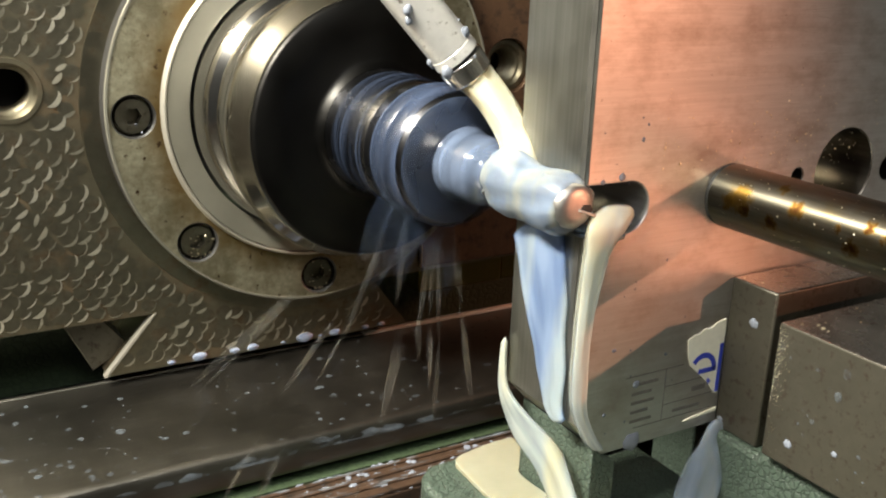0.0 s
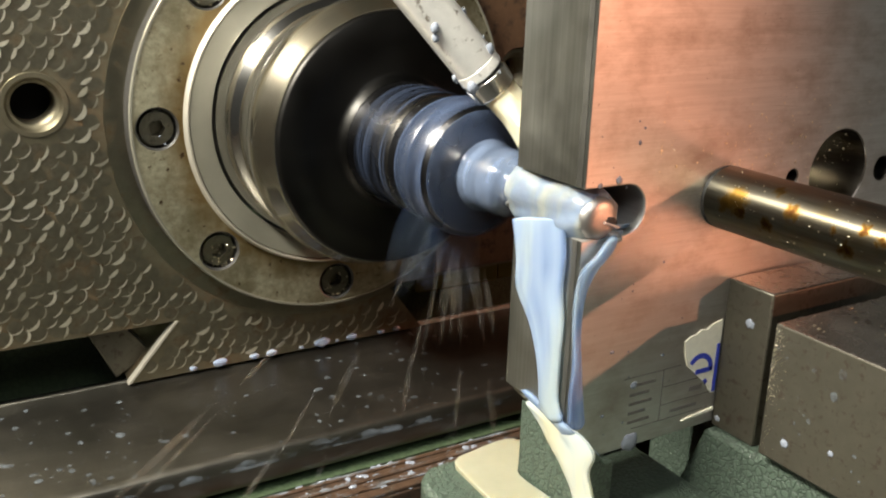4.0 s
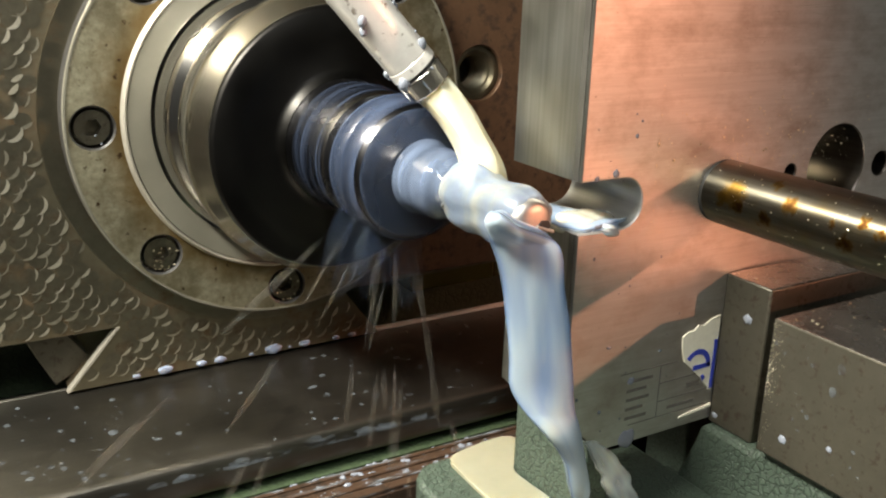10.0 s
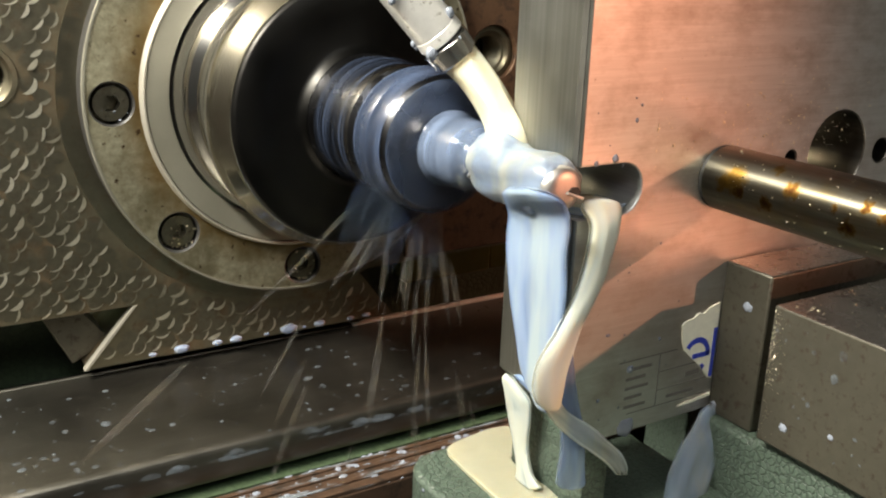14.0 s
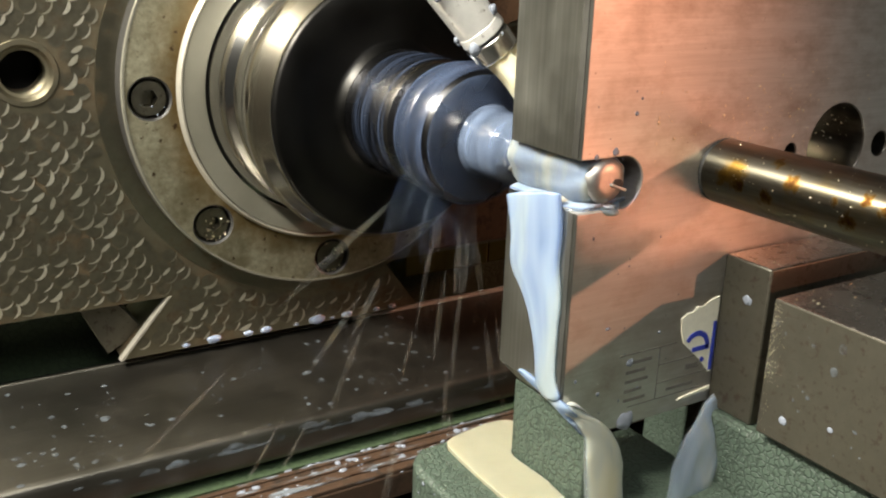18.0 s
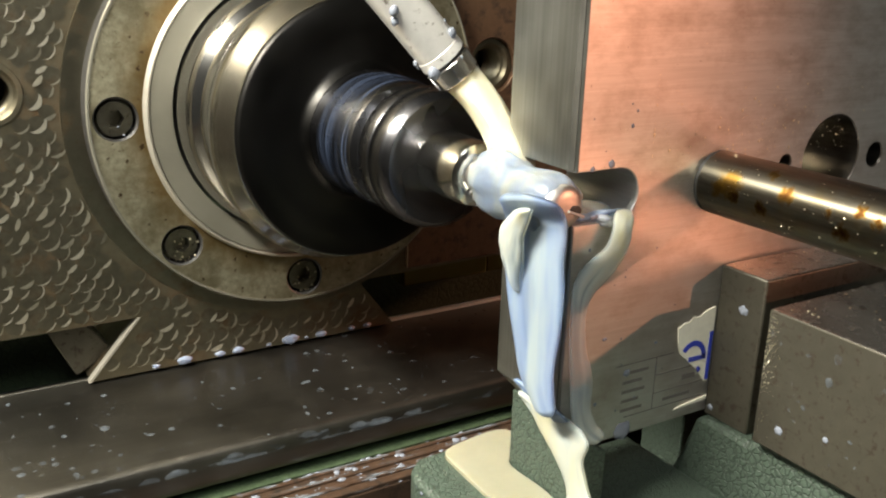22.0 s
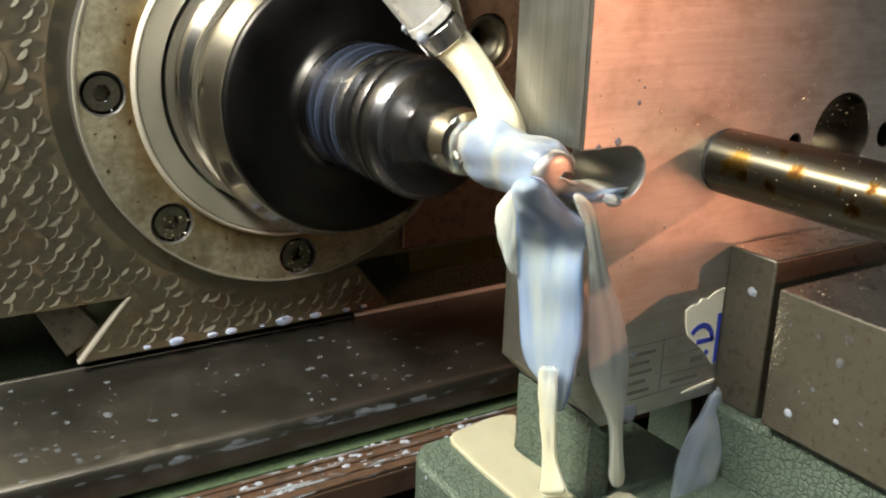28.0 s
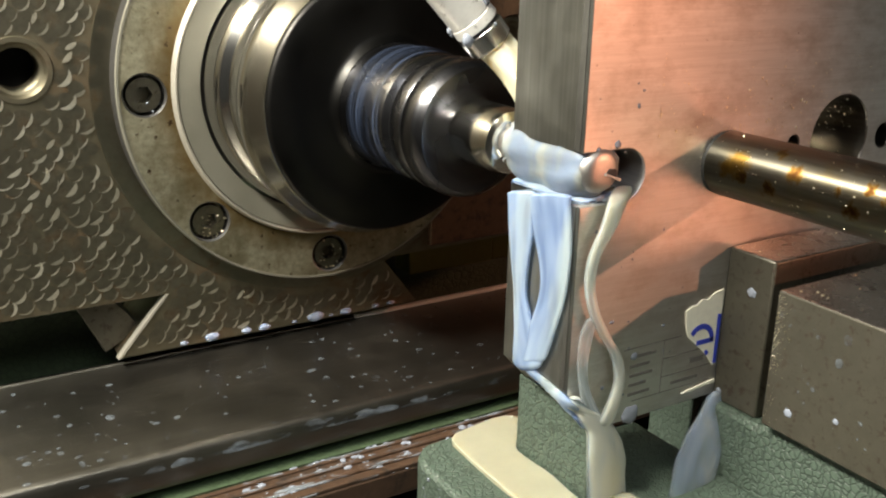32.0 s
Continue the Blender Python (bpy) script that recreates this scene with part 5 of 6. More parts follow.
LOBE = flow("lobe", M_LIFTED, "cream coolant lobe dripping behind the tool", 41.8, (0.0022, [(-0.0240, 0.0084, -0.0123, -0.0240, -0.0002, -0.0101, 1), (-0.0230, 0.0161, -0.0190, -0.0230, 0.0036, -0.0157, 0.9), (-0.0220, 0.0193, -0.0262, -0.0220, 0.0068, -0.0227, 0.8), (-0.0200, 0.0175, -0.0341, -0.0200, 0.0096, -0.0316, 0.62), (-0.0180, 0.0143, -0.0428, -0.0180, 0.0116, -0.0419, 0.5)]), ripple=0.25)
STRAND = flow("strand", M_LIFTED, "wavy milky coolant strand falling from the slot", 44.5, (0.0012, [(0.0146, 0.0010, -0.0096, 0.0252, 0.0010, -0.0107, 1), (0.0164, -0.0020, -0.0152, 0.0250, -0.0020, -0.0163, 1), (0.0173, -0.0040, -0.0228, 0.0231, -0.0040, -0.0235, 1), (0.0161, -0.0050, -0.0316, 0.0214, -0.0050, -0.0324, 0.95), (0.0143, -0.0050, -0.0427, 0.0197, -0.0050, -0.0436, 0.9), (0.0132, -0.0060, -0.0547, 0.0186, -0.0060, -0.0558, 0.9), (0.0155, -0.0060, -0.0671, 0.0208, -0.0060, -0.0683, 0.9), (0.0202, -0.0060, -0.0795, 0.0256, -0.0060, -0.0808, 0.9), (0.0236, -0.0070, -0.0925, 0.0289, -0.0070, -0.0939, 0.9)]))
STRAND_B = flow("strand", M_LIFTED, "thin winding coolant strand falling from the slot", 47.2, (0.0012, [(0.0136, 0.0020, -0.0129, 0.0254, 0.0020, -0.0142, 1), (0.0084, -0.0030, -0.0177, 0.0158, -0.0030, -0.0186, 1), (0.0051, -0.0040, -0.0247, 0.0115, -0.0040, -0.0256, 0.95), (0.0018, -0.0040, -0.0324, 0.0064, -0.0040, -0.0331, 0.9), (0.0009, -0.0040, -0.0414, 0.0050, -0.0040, -0.0421, 0.85), (0.0031, -0.0040, -0.0508, 0.0077, -0.0040, -0.0516, 0.8), (0.0081, -0.0040, -0.0598, 0.0128, -0.0040, -0.0608, 0.75), (0.0142, -0.0040, -0.0690, 0.0191, -0.0040, -0.0701, 0.8), (0.0166, -0.0040, -0.0781, 0.0209, -0.0040, -0.0791, 0.85), (0.0131, -0.0050, -0.0856, 0.0186, -0.0050, -0.0870, 0.9), (0.0085, -0.0050, -0.0933, 0.0155, -0.0050, -0.0952, 0.95)]))
STRAND_C = flow("strand", M_LIFTED, "thin milky coolant strand bending back to the plate edge", 48.1, (0.0014, [(0.0153, 0.0010, -0.0143, 0.0267, 0.0010, -0.0156, 1), (0.0132, -0.0030, -0.0196, 0.0217, -0.0030, -0.0207, 0.95), (0.0102, -0.0040, -0.0247, 0.0193, -0.0040, -0.0278, 0.85), (0.0034, -0.0040, -0.0288, 0.0131, -0.0040, -0.0352, 0.8), (-0.0017, -0.0040, -0.0357, 0.0068, -0.0040, -0.0404, 0.75), (-0.0020, -0.0040, -0.0452, 0.0046, -0.0040, -0.0464, 0.65), (-0.0017, -0.0040, -0.0561, 0.0057, -0.0040, -0.0576, 0.55), (0.0000, -0.0040, -0.0681, 0.0097, -0.0040, -0.0702, 0.5), (0.0009, -0.0040, -0.0782, 0.0098, -0.0040, -0.0803, 0.6), (0.0040, -0.0040, -0.0887, 0.0139, -0.0040, -0.0879, 0.75), (0.0114, -0.0050, -0.0956, 0.0184, -0.0050, -0.0920, 0.6)]))
POUR_C = flow("trickle", M_LIFTED, "slanting cream trickle off the plate's lower edge", 49.9, (0.0016, [(0.0010, 0.0249, -0.0843, 0.0010, 0.0210, -0.0826, 0.8), (0.0010, 0.0186, -0.0873, 0.0010, 0.0074, -0.0822, 0.85), (0.0010, 0.0127, -0.0911, 0.0010, -0.0055, -0.0824, 0.85), (0.0010, 0.0065, -0.0958, 0.0010, -0.0138, -0.0856, 0.9), (0.0010, -0.0002, -0.1003, 0.0010, -0.0125, -0.0938, 1), (0.0010, -0.0050, -0.1062, 0.0010, -0.0151, -0.1007, 1), (0.0000, -0.0076, -0.1152, 0.0000, -0.0215, -0.1071, 1)]))
POUR_F = flow("trickle", M_LIFTED, "wide cream coolant trickle pouring off the plate's lower corner", 52.6, (0.0022, [(0.0000, 0.0025, -0.0838, 0.0000, -0.0050, -0.0803, 0.8), (0.0024, -0.0030, -0.0880, 0.0142, -0.0030, -0.0910, 0.95), (0.0062, -0.0040, -0.0947, 0.0207, -0.0040, -0.0987, 1), (0.0064, -0.0050, -0.1021, 0.0233, -0.0050, -0.1070, 1), (0.0075, -0.0050, -0.1111, 0.0244, -0.0050, -0.1162, 1), (0.0084, -0.0050, -0.1224, 0.0269, -0.0050, -0.1284, 1)]))
DRIP_A = flow("trickle", M_LIFTED, "cream trickle from the rear of the plate's lower edge", 55.3, (0.001, [(-0.0020, 0.0370, -0.0644, -0.0020, 0.0345, -0.0635, 0.7), (-0.0020, 0.0382, -0.0753, -0.0020, 0.0343, -0.0737, 0.75), (-0.0010, 0.0391, -0.0861, -0.0010, 0.0328, -0.0832, 0.75), (0.0010, 0.0371, -0.0967, 0.0010, 0.0227, -0.0898, 0.62), (0.0020, 0.0298, -0.1042, 0.0020, 0.0081, -0.0932, 0.55), (0.0020, 0.0180, -0.1096, 0.0020, 0.0001, -0.0999, 0.6), (0.0020, 0.0076, -0.1186, 0.0020, -0.0077, -0.1096, 0.75)]))
DRIP = flow("trickle", M_LIFTED, "cream coolant trickle dropping from the plate's lower edge", 58.0, (0.0016, [(0.0000, 0.0327, -0.0829, 0.0000, 0.0290, -0.0813, 0.9), (0.0010, 0.0312, -0.0920, 0.0010, 0.0182, -0.0861, 0.95), (0.0020, 0.0306, -0.0987, 0.0020, 0.0173, -0.0924, 1), (0.0030, 0.0275, -0.1088, 0.0030, 0.0190, -0.1045, 1), (0.0030, 0.0244, -0.1188, 0.0030, 0.0160, -0.1142, 1), (0.0030, 0.0281, -0.1290, 0.0030, 0.0087, -0.1181, 1)]))
FALL = flow("fall", M_LIFTED_FALL, "bluish coolant sheet falling beside the jaw", 60.7, (0.0012, [(0.0641, -0.0030, -0.0937, 0.0720, -0.0030, -0.0956, 0.6), (0.0575, -0.0050, -0.1006, 0.0784, -0.0050, -0.1041, 0.5), (0.0484, -0.0080, -0.1048, 0.0716, -0.0080, -0.1111, 0.44), (0.0415, -0.0110, -0.1121, 0.0649, -0.0110, -0.1189, 0.42), (0.0381, -0.0130, -0.1207, 0.0608, -0.0130, -0.1278, 0.42), (0.0364, -0.0140, -0.1309, 0.0579, -0.0140, -0.1381, 0.4), (0.0362, -0.0150, -0.1488, 0.0569, -0.0150, -0.1564, 0.36)]), ripple=0.07)
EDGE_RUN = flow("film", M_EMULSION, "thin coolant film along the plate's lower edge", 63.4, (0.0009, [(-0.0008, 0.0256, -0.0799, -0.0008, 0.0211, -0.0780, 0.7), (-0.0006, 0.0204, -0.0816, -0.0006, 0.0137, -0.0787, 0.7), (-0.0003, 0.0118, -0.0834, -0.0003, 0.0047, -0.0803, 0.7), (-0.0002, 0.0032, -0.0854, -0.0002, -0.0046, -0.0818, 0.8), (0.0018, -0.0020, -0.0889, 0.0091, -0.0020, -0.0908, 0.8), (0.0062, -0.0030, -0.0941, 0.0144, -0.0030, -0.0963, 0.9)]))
LOOP = flow("veil", M_LIFTED, "thin translucent coolant web beside the strand", 77.0, (0.0008, [(0.0037, -0.0030, -0.0535, 0.0084, -0.0030, -0.0544, 0.5), (0.0011, -0.0030, -0.0597, 0.0067, -0.0030, -0.0609, 0.4), (0.0009, -0.0030, -0.0685, 0.0056, -0.0030, -0.0695, 0.38), (0.0027, -0.0030, -0.0788, 0.0075, -0.0030, -0.0800, 0.45), (0.0067, -0.0040, -0.0900, 0.0136, -0.0040, -0.0918, 0.6)]))
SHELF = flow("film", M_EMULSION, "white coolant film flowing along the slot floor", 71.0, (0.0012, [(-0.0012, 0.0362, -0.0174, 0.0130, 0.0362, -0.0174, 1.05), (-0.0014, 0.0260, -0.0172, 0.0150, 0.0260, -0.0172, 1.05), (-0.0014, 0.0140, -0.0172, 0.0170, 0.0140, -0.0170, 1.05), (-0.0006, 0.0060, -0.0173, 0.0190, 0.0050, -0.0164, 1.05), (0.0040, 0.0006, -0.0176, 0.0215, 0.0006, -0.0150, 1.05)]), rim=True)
SPLASH = flow("splash", M_LIFTED, "thin yellowish coolant splash thrown off the vise ledge", 83.0, (0.0012, [(0.0031, -0.0080, -0.0856, 0.0079, -0.0080, -0.0868, 0.4), (0.0027, -0.0120, -0.0892, 0.0134, -0.0120, -0.0920, 0.34), (0.0025, -0.0160, -0.0931, 0.0165, -0.0160, -0.0971, 0.3), (0.0029, -0.0200, -0.0980, 0.0172, -0.0200, -0.1022, 0.3), (0.0052, -0.0220, -0.1064, 0.0189, -0.0220, -0.1107, 0.3)]), ripple=0.3)

# liquid spun over the hub
solid("coolant_puddle", blob(bmesh.new(), 0.0112, 0.0110, -0.0178, 0.0104, 0.0125, 0.0034, 4, 0.35, 2.0), M_GUSH, "small milky coolant puddle on the slot floor", "coolant")
FILMS = []
for y0, y1, r0, bulge, mat, text in ((0.0985, 0.1265, 0.0255, 0.0006, M_FILM, "streaks of spun coolant on the hub"), (0.0705, 0.0910, 0.0250, 0.0018, M_FILM_FRONT, "blue-white coolant film spun round the hub"), (0.0650, 0.0695, 0.0118, 0.0000, M_FILM_FRONT, "blue-white coolant film over the hub face"), (0.0560, 0.0695, 0.0118, 0.0000, M_COLLAR_FILM, "milky coolant film round the bright collar")):
    if bulge:
        ring = [(y1 + (y0 - y1) * i / 12, r0 + bulge * math.sin(math.pi * i / 12) + 0.0003 * math.sin(i * 2.3)) for i in range(13)]
        ring += [(y0 + (y1 - y0) * i / 12, r0 - 0.0001) for i in range(13)]
    else:
        ring = [(0.0640, 0.0136), (0.0625, 0.0128), (0.0580, 0.0124), (0.0510, 0.0123), (0.0470, 0.0114), (0.0452, 0.0094), (0.0430, 0.0074), (0.0400, 0.0070), (0.0400, 0.0064), (0.0440, 0.0066), (0.0452, 0.0088), (0.0470, 0.0110), (0.0510, 0.0119), (0.0640, 0.0119)] if y0 < 0.06 else [(0.0686, 0.0236), (0.0676, 0.0225), (0.0660, 0.0185), (0.0648, 0.0150), (0.0642, 0.0138), (0.0652, 0.0136), (0.0660, 0.0150), (0.0672, 0.0190), (0.0682, 0.0232)]
    f = part("spun_film", tube_ring(ring, 96), mat, HEAD, text)
    f.location = (CX, 0, CZ)
    FILMS.append(f)

rnd = random.Random(11)
SPRAY = []
for i in range(26):
    a = radians(rnd.choice((rnd.uniform(245, 292), rnd.uniform(255, 285), rnd.uniform(262, 280), rnd.uniform(215, 250))))
    length, wide = rnd.uniform(0.020, 0.062), rnd.uniform(0.0007, 0.0017)
    bm = sheet(0.0006, [(0, 0, -0.4 * wide, 0, 0, 0.4 * wide, 0.05), (0.3 * length, 0, -wide, 0.3 * length, 0, wide, 0.22), (0.7 * length, 0, -wide, 0.7 * length, 0, wide, 0.20), (length, 0, -0.5 * wide, length, 0, 0.5 * wide, 0.05)], 16, 10, 0.2, i)
    s = part("spray_streak", bm, M_SPRAY, HEAD, "thin streak of flung coolant" if i == 0 else "")
    SPRAY.append((s, a, rnd.uniform(0.072, 0.10), rnd.uniform(0, 0.6), rnd.uniform(0.55, 0.75)))
SKIRT = []
for i in range(7):
    x, w, n = 0.0075 + rnd.uniform(-0.022, 0.016), rnd.uniform(0.003, 0.006), rnd.uniform(0.018, 0.036)
    z, lean = CZ - math.sqrt(0.0245 ** 2 - min(0.023, abs(x - CX)) ** 2), (x - CX) * 0.5
    y = rnd.uniform(0.074, 0.088)
    bm = sheet(0.0012, [(x - w, y, z + 0.003, x + w, y, z + 0.003, 0.42), (x - w + lean * 0.5, y, z - 0.4 * n, x + w + lean * 0.5, y, z - 0.4 * n, 0.34), (x - 0.7 * w + lean, y, z - 0.8 * n, x + 0.6 * w + lean, y, z - 0.8 * n, 0.22), (x - 0.4 * w + 1.3 * lean, y, z - n, x + 0.3 * w + 1.3 * lean, y, z - n, 0.08)], 30, 16, 0.3, 60 + i)
    SKIRT.append(part("spray_skirt", bm, M_SKIRT, HEAD, "bluish coolant mist flung below the hub" if i == 0 else ""))


def scatter(name, label, mat, count, place, size, flat, axis, seed, parent=None, long=1.0):
    """Many small drops or chips on a face, joined."""
    rnd = random.Random(seed)
    bm = bmesh.new()
    for i in range(count):
        x, y, z = place(rnd)
        k = size[0] + (size[1] - size[0]) * rnd.random() ** 3
        s = [k * rnd.uniform(0.7, 1.4) for _ in range(3)]
        s[0] *= long
        s[axis] = k * flat
        blob(bm, x, y, z, *s, 1 if k < 0.0012 else 2, 0.25, i)
    ob = part(name, bm, mat, parent)
    return tagged(ob, label, "" if parent else name.split("_")[-1], kind="stuff")


scatter("drop_spatter", "scattered pale coolant drops on the slideway", M_SPOT, 330, lambda r: (r.uniform(-0.17, 0.13), 0.129 + 0.085 * r.random() ** 1.3, -0.1392), (0.0002, 0.0017), 0.10, 2, 21)
scatter("drop_spatter", "pale coolant drops spattered over the brown cover", M_DROP, 860, lambda r: (r.uniform(-0.16, 0.06), r.uniform(0.098, 0.150), -0.1598), (0.00025, 0.0021), 0.4, 2, 22)
# Pale smears laid on the ribs in place of reflections off wet metal.
scatter("wet_smear", "pale blue lines imitating wet reflections along the cover ribs", M_SMEAR, 150, lambda r: (r.uniform(-0.14, 0.06), r.choice((0.0990, 0.1050, 0.1066, 0.1130, 0.1196)) + r.gauss(0, 0.0003), -0.1588), (0.0006, 0.0013), 0.12, 2, 37, None, 6.0)
scatter("wet_smear", "bluish wet smears on the slideway's front lip", M_SMEAR, 150, lambda r: (r.gauss(-0.040, 0.06), 0.1252, -0.1428 - 0.009 * r.random()), (0.0005, 0.0024), 0.02, 1, 31, None, 2.2)
scatter("drop_spatter", "small coolant drops on the green ledge side", M_DROP, 70, lambda r: (-0.0281, r.uniform(-0.02, 0.044), r.uniform(-0.150, -0.124)), (0.0002, 0.0011), 0.3, 0, 23)
scatter("drop_spatter", "small coolant drops on the steel jaw faces", M_SPOT, 26, lambda r: (0.0604, r.uniform(-0.075, -0.031), r.uniform(-0.09, -0.047)), (0.0002, 0.0013), 0.25, 0, 24)
scatter("drop_spatter", "small coolant drops on the plate face", M_DROP, 26, lambda r: (r.uniform(0.003, 0.05), -0.0002, r.uniform(-0.095, 0.02)), (0.0003, 0.0011), 0.35, 1, 25)
scatter("chip_scatter", "tiny bright metal chips clinging to the plate", M_CHIP, 260, lambda r: (min(0.16, max(0.03, r.gauss(0.080, 0.034))), -0.0002, r.gauss(0.006, 0.011)), (0.00013, 0.00048), 0.5, 1, 26)
def on_bar(r):
    a = math.radians(r.uniform(95, 235))
    return 0.0608 + 0.0108 * math.cos(a), r.uniform(-0.075, -0.004), -0.0098 + 0.0108 * math.sin(a)


scatter("chip_scatter", "tiny pale chips and dried drops sticking to the bar", M_CHIP, 70, on_bar, (0.00012, 0.00045), 0.6, 0, 33)
def round_bar(r):
    a, d = r.uniform(0, 6.28), 0.0109 + 0.0016 * r.random() ** 2
    return 0.0608 + d * math.cos(a), -0.0003, -0.0098 + d * math.sin(a)


scatter("chip_scatter", "fine pale chips packed round the foot of the bar", M_CHIP, 80, round_bar, (0.00012, 0.0004), 0.6, 1, 39)
scatter("chip_scatter", "fine golden chips packed beside the jaw gap", M_CHIP, 230, lambda r: (0.0603, -0.0295 - abs(r.gauss(0, 0.0022)), r.uniform(-0.075, -0.047) if r.random() < 0.8 else r.uniform(-0.093, -0.046)), (0.00008, 0.00024), 0.6, 0, 27)
scatter("chip_scatter", "stray metal chips on the jaw tops", M_CHIP, 150, lambda r: (r.uniform(0.062, 0.15), r.uniform(-0.095, -0.030), -0.0454), (0.00015, 0.0006), 0.5, 2, 28)
scatter("chip_scatter", "stray metal chips on the jaw plate", M_CHIP, 40, lambda r: (r.uniform(0.07, 0.13), r.uniform(-0.019, -0.002), -0.0403), (0.00015, 0.0005), 0.5, 2, 29)
for x, k in ((-0.0660, 0.0016), (-0.0520, 0.0030), (-0.0340, 0.0021), (-0.0245, 0.0024), (-0.0080, 0.0012), (0.0040, 0.0036), (0.0215, 0.0025), (0.0395, 0.0017), (0.0490, 0.0019), (0.0130, 0.0010)):
    part("clinging_drop", blob(bmesh.new(), x, 0.2118, -0.1322 + 0.3 * k, k * 1.25, k * 0.5, k * 0.7, 3, 0.2, x * 100), M_BEAD, HEAD)
big = [(0.0690, -0.0119, -0.0540, 0, 0.0018), (0.0690, -0.0030, -0.0950, 0, 0.0012), (0.0605, -0.0390, -0.0850, 0, 0.0015), (0.0605, -0.0560, -0.0800, 0, 0.0010), (0.0290, 0.0, -0.0955, 1, 0.0034), (0.0285, 0.0, -0.0735, 1, 0.0014), (0.0060, 0.0, -0.0008, 1, 0.0009), (0.0135, 0.0, 0.0002, 1, 0.0013)]
for x, y, z, ax, k in big:
    s = [k, k, k]
    s[ax] = k * 0.35
    solid("coolant_drop", blob(bmesh.new(), x, y, z, *s, 3, 0.3, x * 70), M_DROP, "single pale coolant drop clinging to the steel", "drop", group="clinging coolant drops")


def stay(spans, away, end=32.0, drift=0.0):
    """Rows for a stream that runs in the given spans and sinks out of sight between them."""
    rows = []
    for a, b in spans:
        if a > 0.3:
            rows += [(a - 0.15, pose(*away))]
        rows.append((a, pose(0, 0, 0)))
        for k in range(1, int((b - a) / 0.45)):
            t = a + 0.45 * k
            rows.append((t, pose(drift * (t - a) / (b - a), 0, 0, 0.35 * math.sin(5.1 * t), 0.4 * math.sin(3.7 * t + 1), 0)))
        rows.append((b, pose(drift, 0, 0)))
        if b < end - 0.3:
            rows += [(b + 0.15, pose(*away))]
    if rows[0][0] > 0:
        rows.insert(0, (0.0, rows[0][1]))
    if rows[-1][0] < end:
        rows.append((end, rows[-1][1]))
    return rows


def head_x(t):
    """The head's travel along the slideway at t seconds, in short."""
    return float(np.interp(t, (0, 3.2, 10.2, 11.2, 18.2, 25.0, 25.6, 32.0), (-0.0115, 0.0015, -0.0250, -0.0245, 0.0035, -0.0237, -0.0235, 0.0)))


def with_head(rows, most=0.0008):
    """The rows, shifted along x with the head, and more of them between."""
    times = sorted({t for t, m in rows} | {k * 1.0 for k in range(33)})
    ts = [t for t, m in rows]
    out = []
    for t in times:
        k = max(i for i, u in enumerate(ts) if u <= t)
        j = min(k + 1, len(ts) - 1)
        f = 0.0 if j == k or ts[j] == ts[k] else (t - ts[k]) / (ts[j] - ts[k])
        p = rows[k][1].translation.lerp(rows[j][1].translation, f)
        m = rows[k][1].copy()
        m.translation = (p.x + min(most, max(-0.004, head_x(t) + 0.020)), p.y, p.z)
        out.append((t, m))
    return out


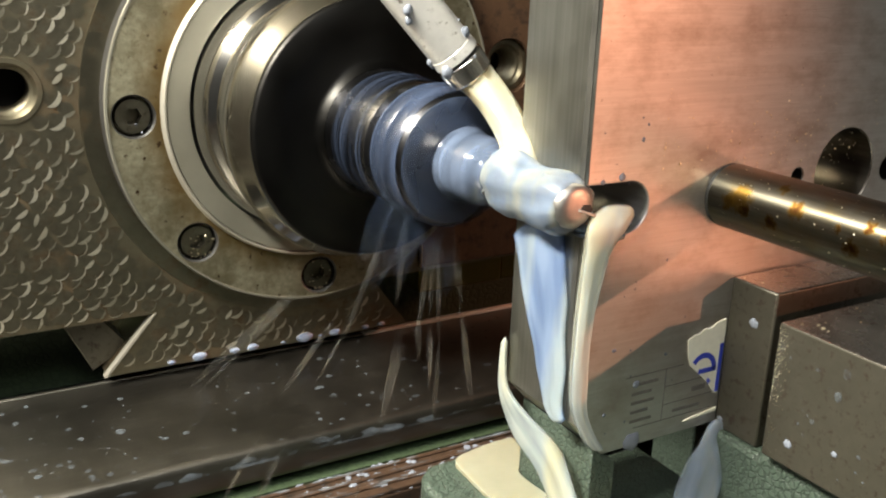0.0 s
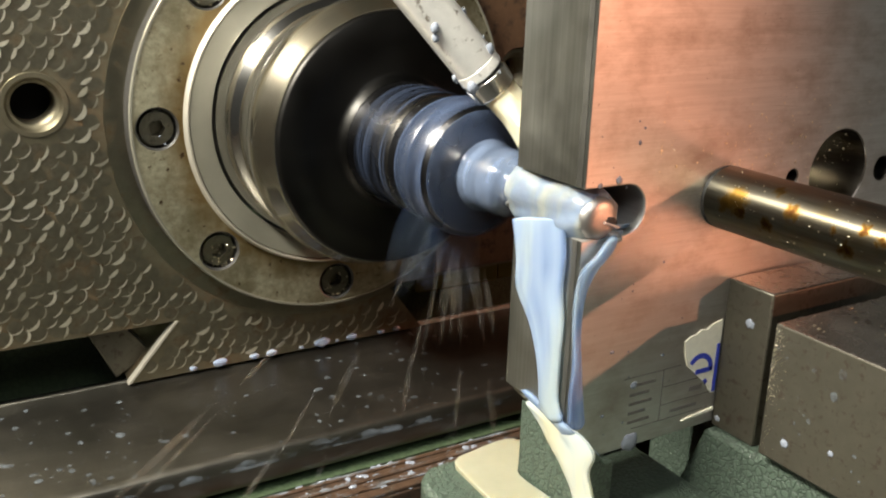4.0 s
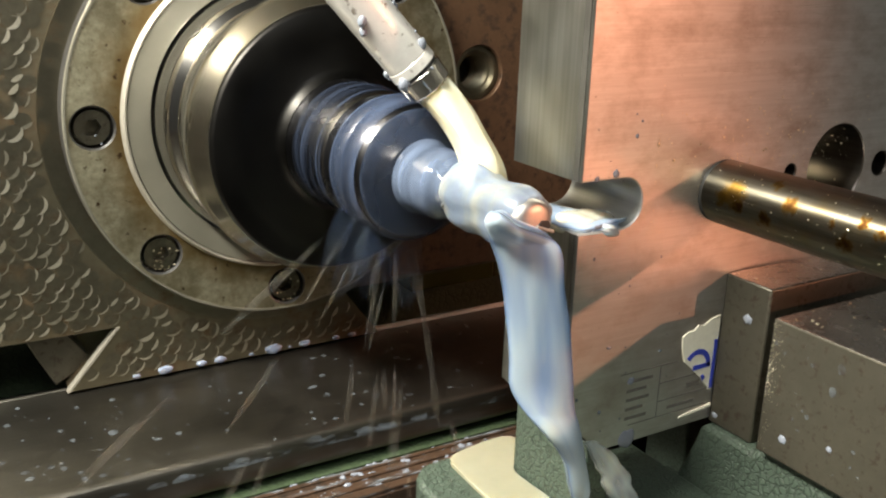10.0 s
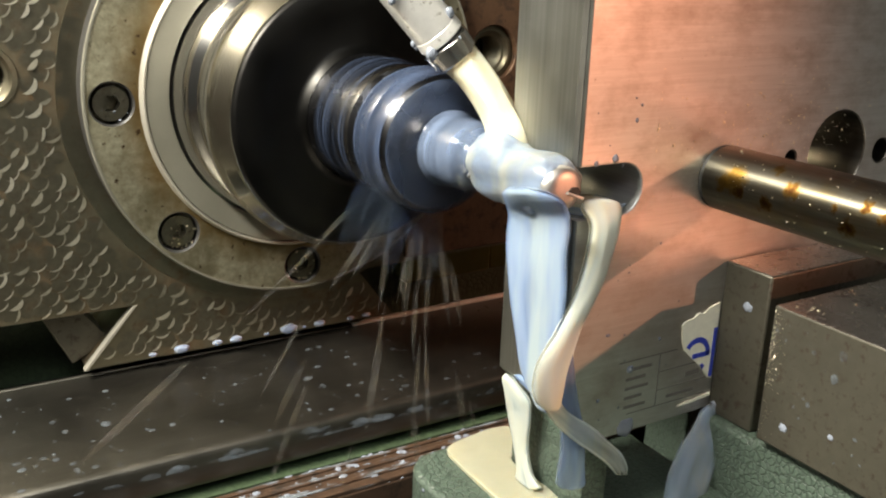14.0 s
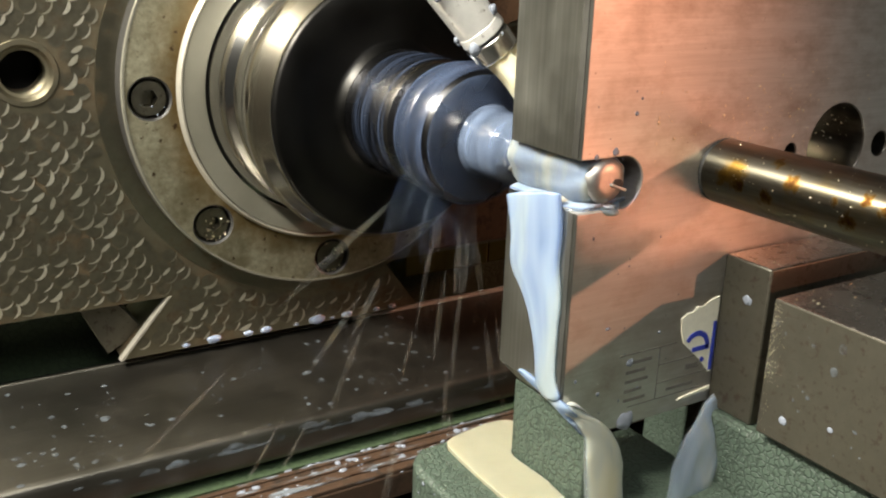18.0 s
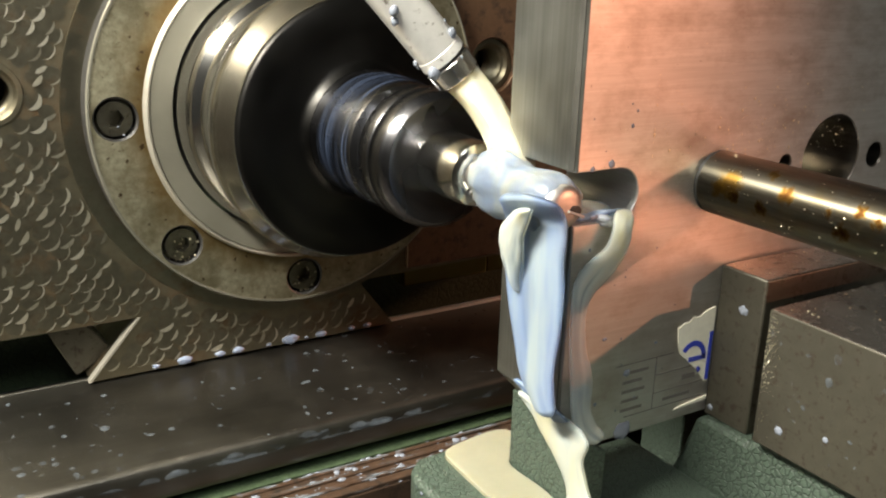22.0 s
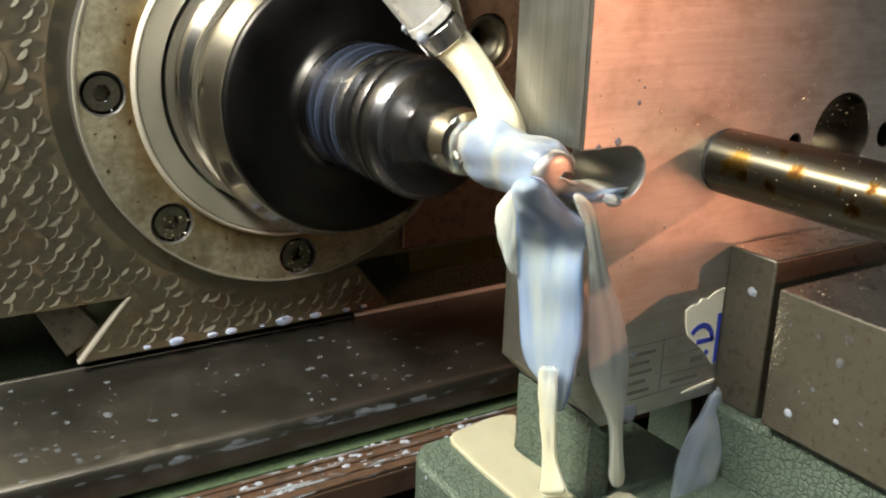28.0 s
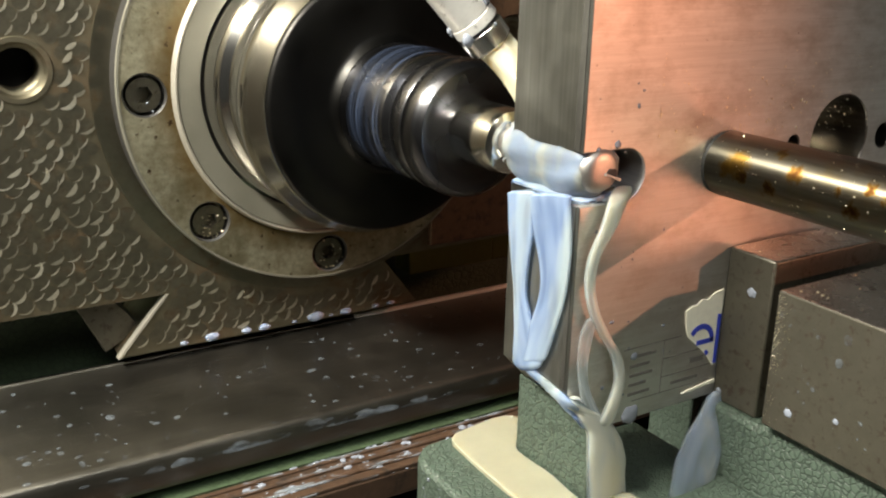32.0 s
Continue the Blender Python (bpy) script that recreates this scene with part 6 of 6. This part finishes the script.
def motions():
    walk(HEAD, [
        (0.00, pose(-0.0115, 0, 0.0000)),
        (0.50, pose(-0.0089, 0, 0.0000)),
        (1.00, pose(-0.0068, 0, 0.0000)),
        (1.50, pose(-0.0047, 0, 0.0000)),
        (2.00, pose(-0.0023, 0, 0.0000)),
        (2.50, pose(-0.0003, 0, 0.0000)),
        (3.00, pose(0.0014, 0, -0.0008)),
        (3.50, pose(0.0013, 0, -0.0023)),
        (4.15, pose(-0.0012, 0, -0.0043)),
        (5.50, pose(-0.0064, 0, -0.0043)),
        (6.00, pose(-0.0090, 0, -0.0043)),
        (6.50, pose(-0.0105, 0, -0.0043)),
        (7.00, pose(-0.0134, 0, -0.0043)),
        (7.50, pose(-0.0155, 0, -0.0043)),
        (8.00, pose(-0.0174, 0, -0.0043)),
        (8.50, pose(-0.0202, 0, -0.0043)),
        (9.00, pose(-0.0223, 0, -0.0043)),
        (9.50, pose(-0.0237, 0, -0.0043)),
        (10.00, pose(-0.0249, 0, -0.0043)),
        (10.50, pose(-0.0248, 0, -0.0040)),
        (11.00, pose(-0.0246, 0, -0.0026)),
        (11.50, pose(-0.0239, 0, -0.0011)),
        (12.00, pose(-0.0225, 0, 0.0000)),
        (12.50, pose(-0.0204, 0, 0.0000)),
        (13.00, pose(-0.0185, 0, 0.0000)),
        (13.50, pose(-0.0160, 0, 0.0000)),
        (14.00, pose(-0.0136, 0, 0.0000)),
        (14.50, pose(-0.0113, 0, 0.0000)),
        (16.50, pose(-0.0029, 0, 0.0000)),
        (17.00, pose(-0.0005, 0, 0.0000)),
        (17.50, pose(0.0015, 0, 0.0000)),
        (18.00, pose(0.0033, 0, -0.0012)),
        (18.50, pose(0.0032, 0, -0.0028)),
        (19.00, pose(0.0017, 0, -0.0043)),
        (19.50, pose(-0.0005, 0, -0.0043)),
        (20.00, pose(-0.0026, 0, -0.0043)),
        (20.50, pose(-0.0047, 0, -0.0043)),
        (21.00, pose(-0.0069, 0, -0.0043)),
        (21.50, pose(-0.0092, 0, -0.0043)),
        (22.00, pose(-0.0115, 0, -0.0043)),
        (22.50, pose(-0.0134, 0, -0.0043)),
        (23.00, pose(-0.0157, 0, -0.0043)),
        (23.50, pose(-0.0177, 0, -0.0043)),
        (24.00, pose(-0.0199, 0, -0.0043)),
        (24.50, pose(-0.0222, 0, -0.0043)),
        (25.00, pose(-0.0237, 0, -0.0043)),
        (25.50, pose(-0.0235, 0, -0.0040)),
        (26.90, pose(-0.0204, 0, 0.0000)),
        (27.50, pose(-0.0192, 0, 0.0000)),
        (28.00, pose(-0.0171, 0, 0.0000)),
        (28.50, pose(-0.0150, 0, 0.0000)),
        (29.00, pose(-0.0130, 0, 0.0000)),
        (29.50, pose(-0.0109, 0, 0.0000)),
        (30.00, pose(-0.0083, 0, 0.0000)),
        (30.50, pose(-0.0060, 0, 0.0000)),
        (31.00, pose(-0.0040, 0, 0.0000)),
        (31.50, pose(-0.0018, 0, 0.0000)),
        (32.00, pose(0.0000, 0, 0.0000)),
    ])
    walk(SPINDLE, [(k * 0.4, pose(CX, 0, CZ, 0, 72.0 * k, 0)) for k in range(81)])
    for k, f in enumerate(FILMS):
        if k == 0:
            continue
        d = 0.12 * k
        walk(f, [(0.0, pose(CX, 0, CZ)), (19.1 + d, pose(CX, 0, CZ)), (19.3 + d, pose(CX, 0, CZ - 0.30)), (32.0, pose(CX, 0, CZ - 0.30))])
    for k, s in enumerate(SKIRT):
        d = 0.05 * k
        walk(s, [(0.4 * i, pose(0.0010 * math.sin(2.1 * i + k), 0, 0.0012 * math.sin(1.3 * i + 2 * k))) for i in range(48)] + [(19.1 + d, pose(0, 0, 0)), (19.3 + d, pose(0, 0, -0.30)), (32.0, pose(0, 0, -0.30))])
    for s, a, y, t0, period in SPRAY:
        rows = []
        t = t0 - period
        while t < 19.0:
            for dt, r in ((0.0, 0.030), (period * 0.5, 0.070), (period * 0.9, 0.125)):
                if t + dt >= 0:
                    rows.append((t + dt, pose(CX + r * math.cos(a), y, CZ + r * math.sin(a), 0, -math.degrees(a), 0)))
            t += period
        r = 0.27
        low = pose(CX + r * math.cos(radians(270)), y, CZ - r, 0, -math.degrees(a), 0)
        rows = [(0.0, rows[0][1])] + [q for q in rows if q[0] > 0.05] + [(max(rows[-1][0] + 0.3, 19.4), low), (32.0, low)]
        walk(s, rows)
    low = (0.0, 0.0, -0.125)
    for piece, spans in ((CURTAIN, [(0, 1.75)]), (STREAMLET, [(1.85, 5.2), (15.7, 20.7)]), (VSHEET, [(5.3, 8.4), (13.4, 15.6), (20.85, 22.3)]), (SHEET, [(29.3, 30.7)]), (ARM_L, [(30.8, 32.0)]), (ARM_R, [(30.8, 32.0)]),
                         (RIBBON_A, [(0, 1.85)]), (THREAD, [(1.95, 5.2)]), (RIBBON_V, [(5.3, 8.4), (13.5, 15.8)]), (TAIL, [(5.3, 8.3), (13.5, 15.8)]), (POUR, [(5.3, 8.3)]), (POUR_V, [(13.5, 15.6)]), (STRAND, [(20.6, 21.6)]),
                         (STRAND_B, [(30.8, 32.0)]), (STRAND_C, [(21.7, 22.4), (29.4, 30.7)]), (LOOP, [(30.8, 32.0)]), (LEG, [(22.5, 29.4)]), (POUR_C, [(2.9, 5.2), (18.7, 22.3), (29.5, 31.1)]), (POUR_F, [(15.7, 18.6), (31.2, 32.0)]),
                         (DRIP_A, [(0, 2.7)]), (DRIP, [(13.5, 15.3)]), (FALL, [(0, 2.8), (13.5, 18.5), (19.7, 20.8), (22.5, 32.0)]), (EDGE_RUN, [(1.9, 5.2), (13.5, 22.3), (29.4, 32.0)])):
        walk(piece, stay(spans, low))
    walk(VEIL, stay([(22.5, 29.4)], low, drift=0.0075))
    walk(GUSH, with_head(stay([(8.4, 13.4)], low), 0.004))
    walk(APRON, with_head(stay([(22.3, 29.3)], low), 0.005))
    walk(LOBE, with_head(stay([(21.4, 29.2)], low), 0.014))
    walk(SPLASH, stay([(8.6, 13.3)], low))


motions()
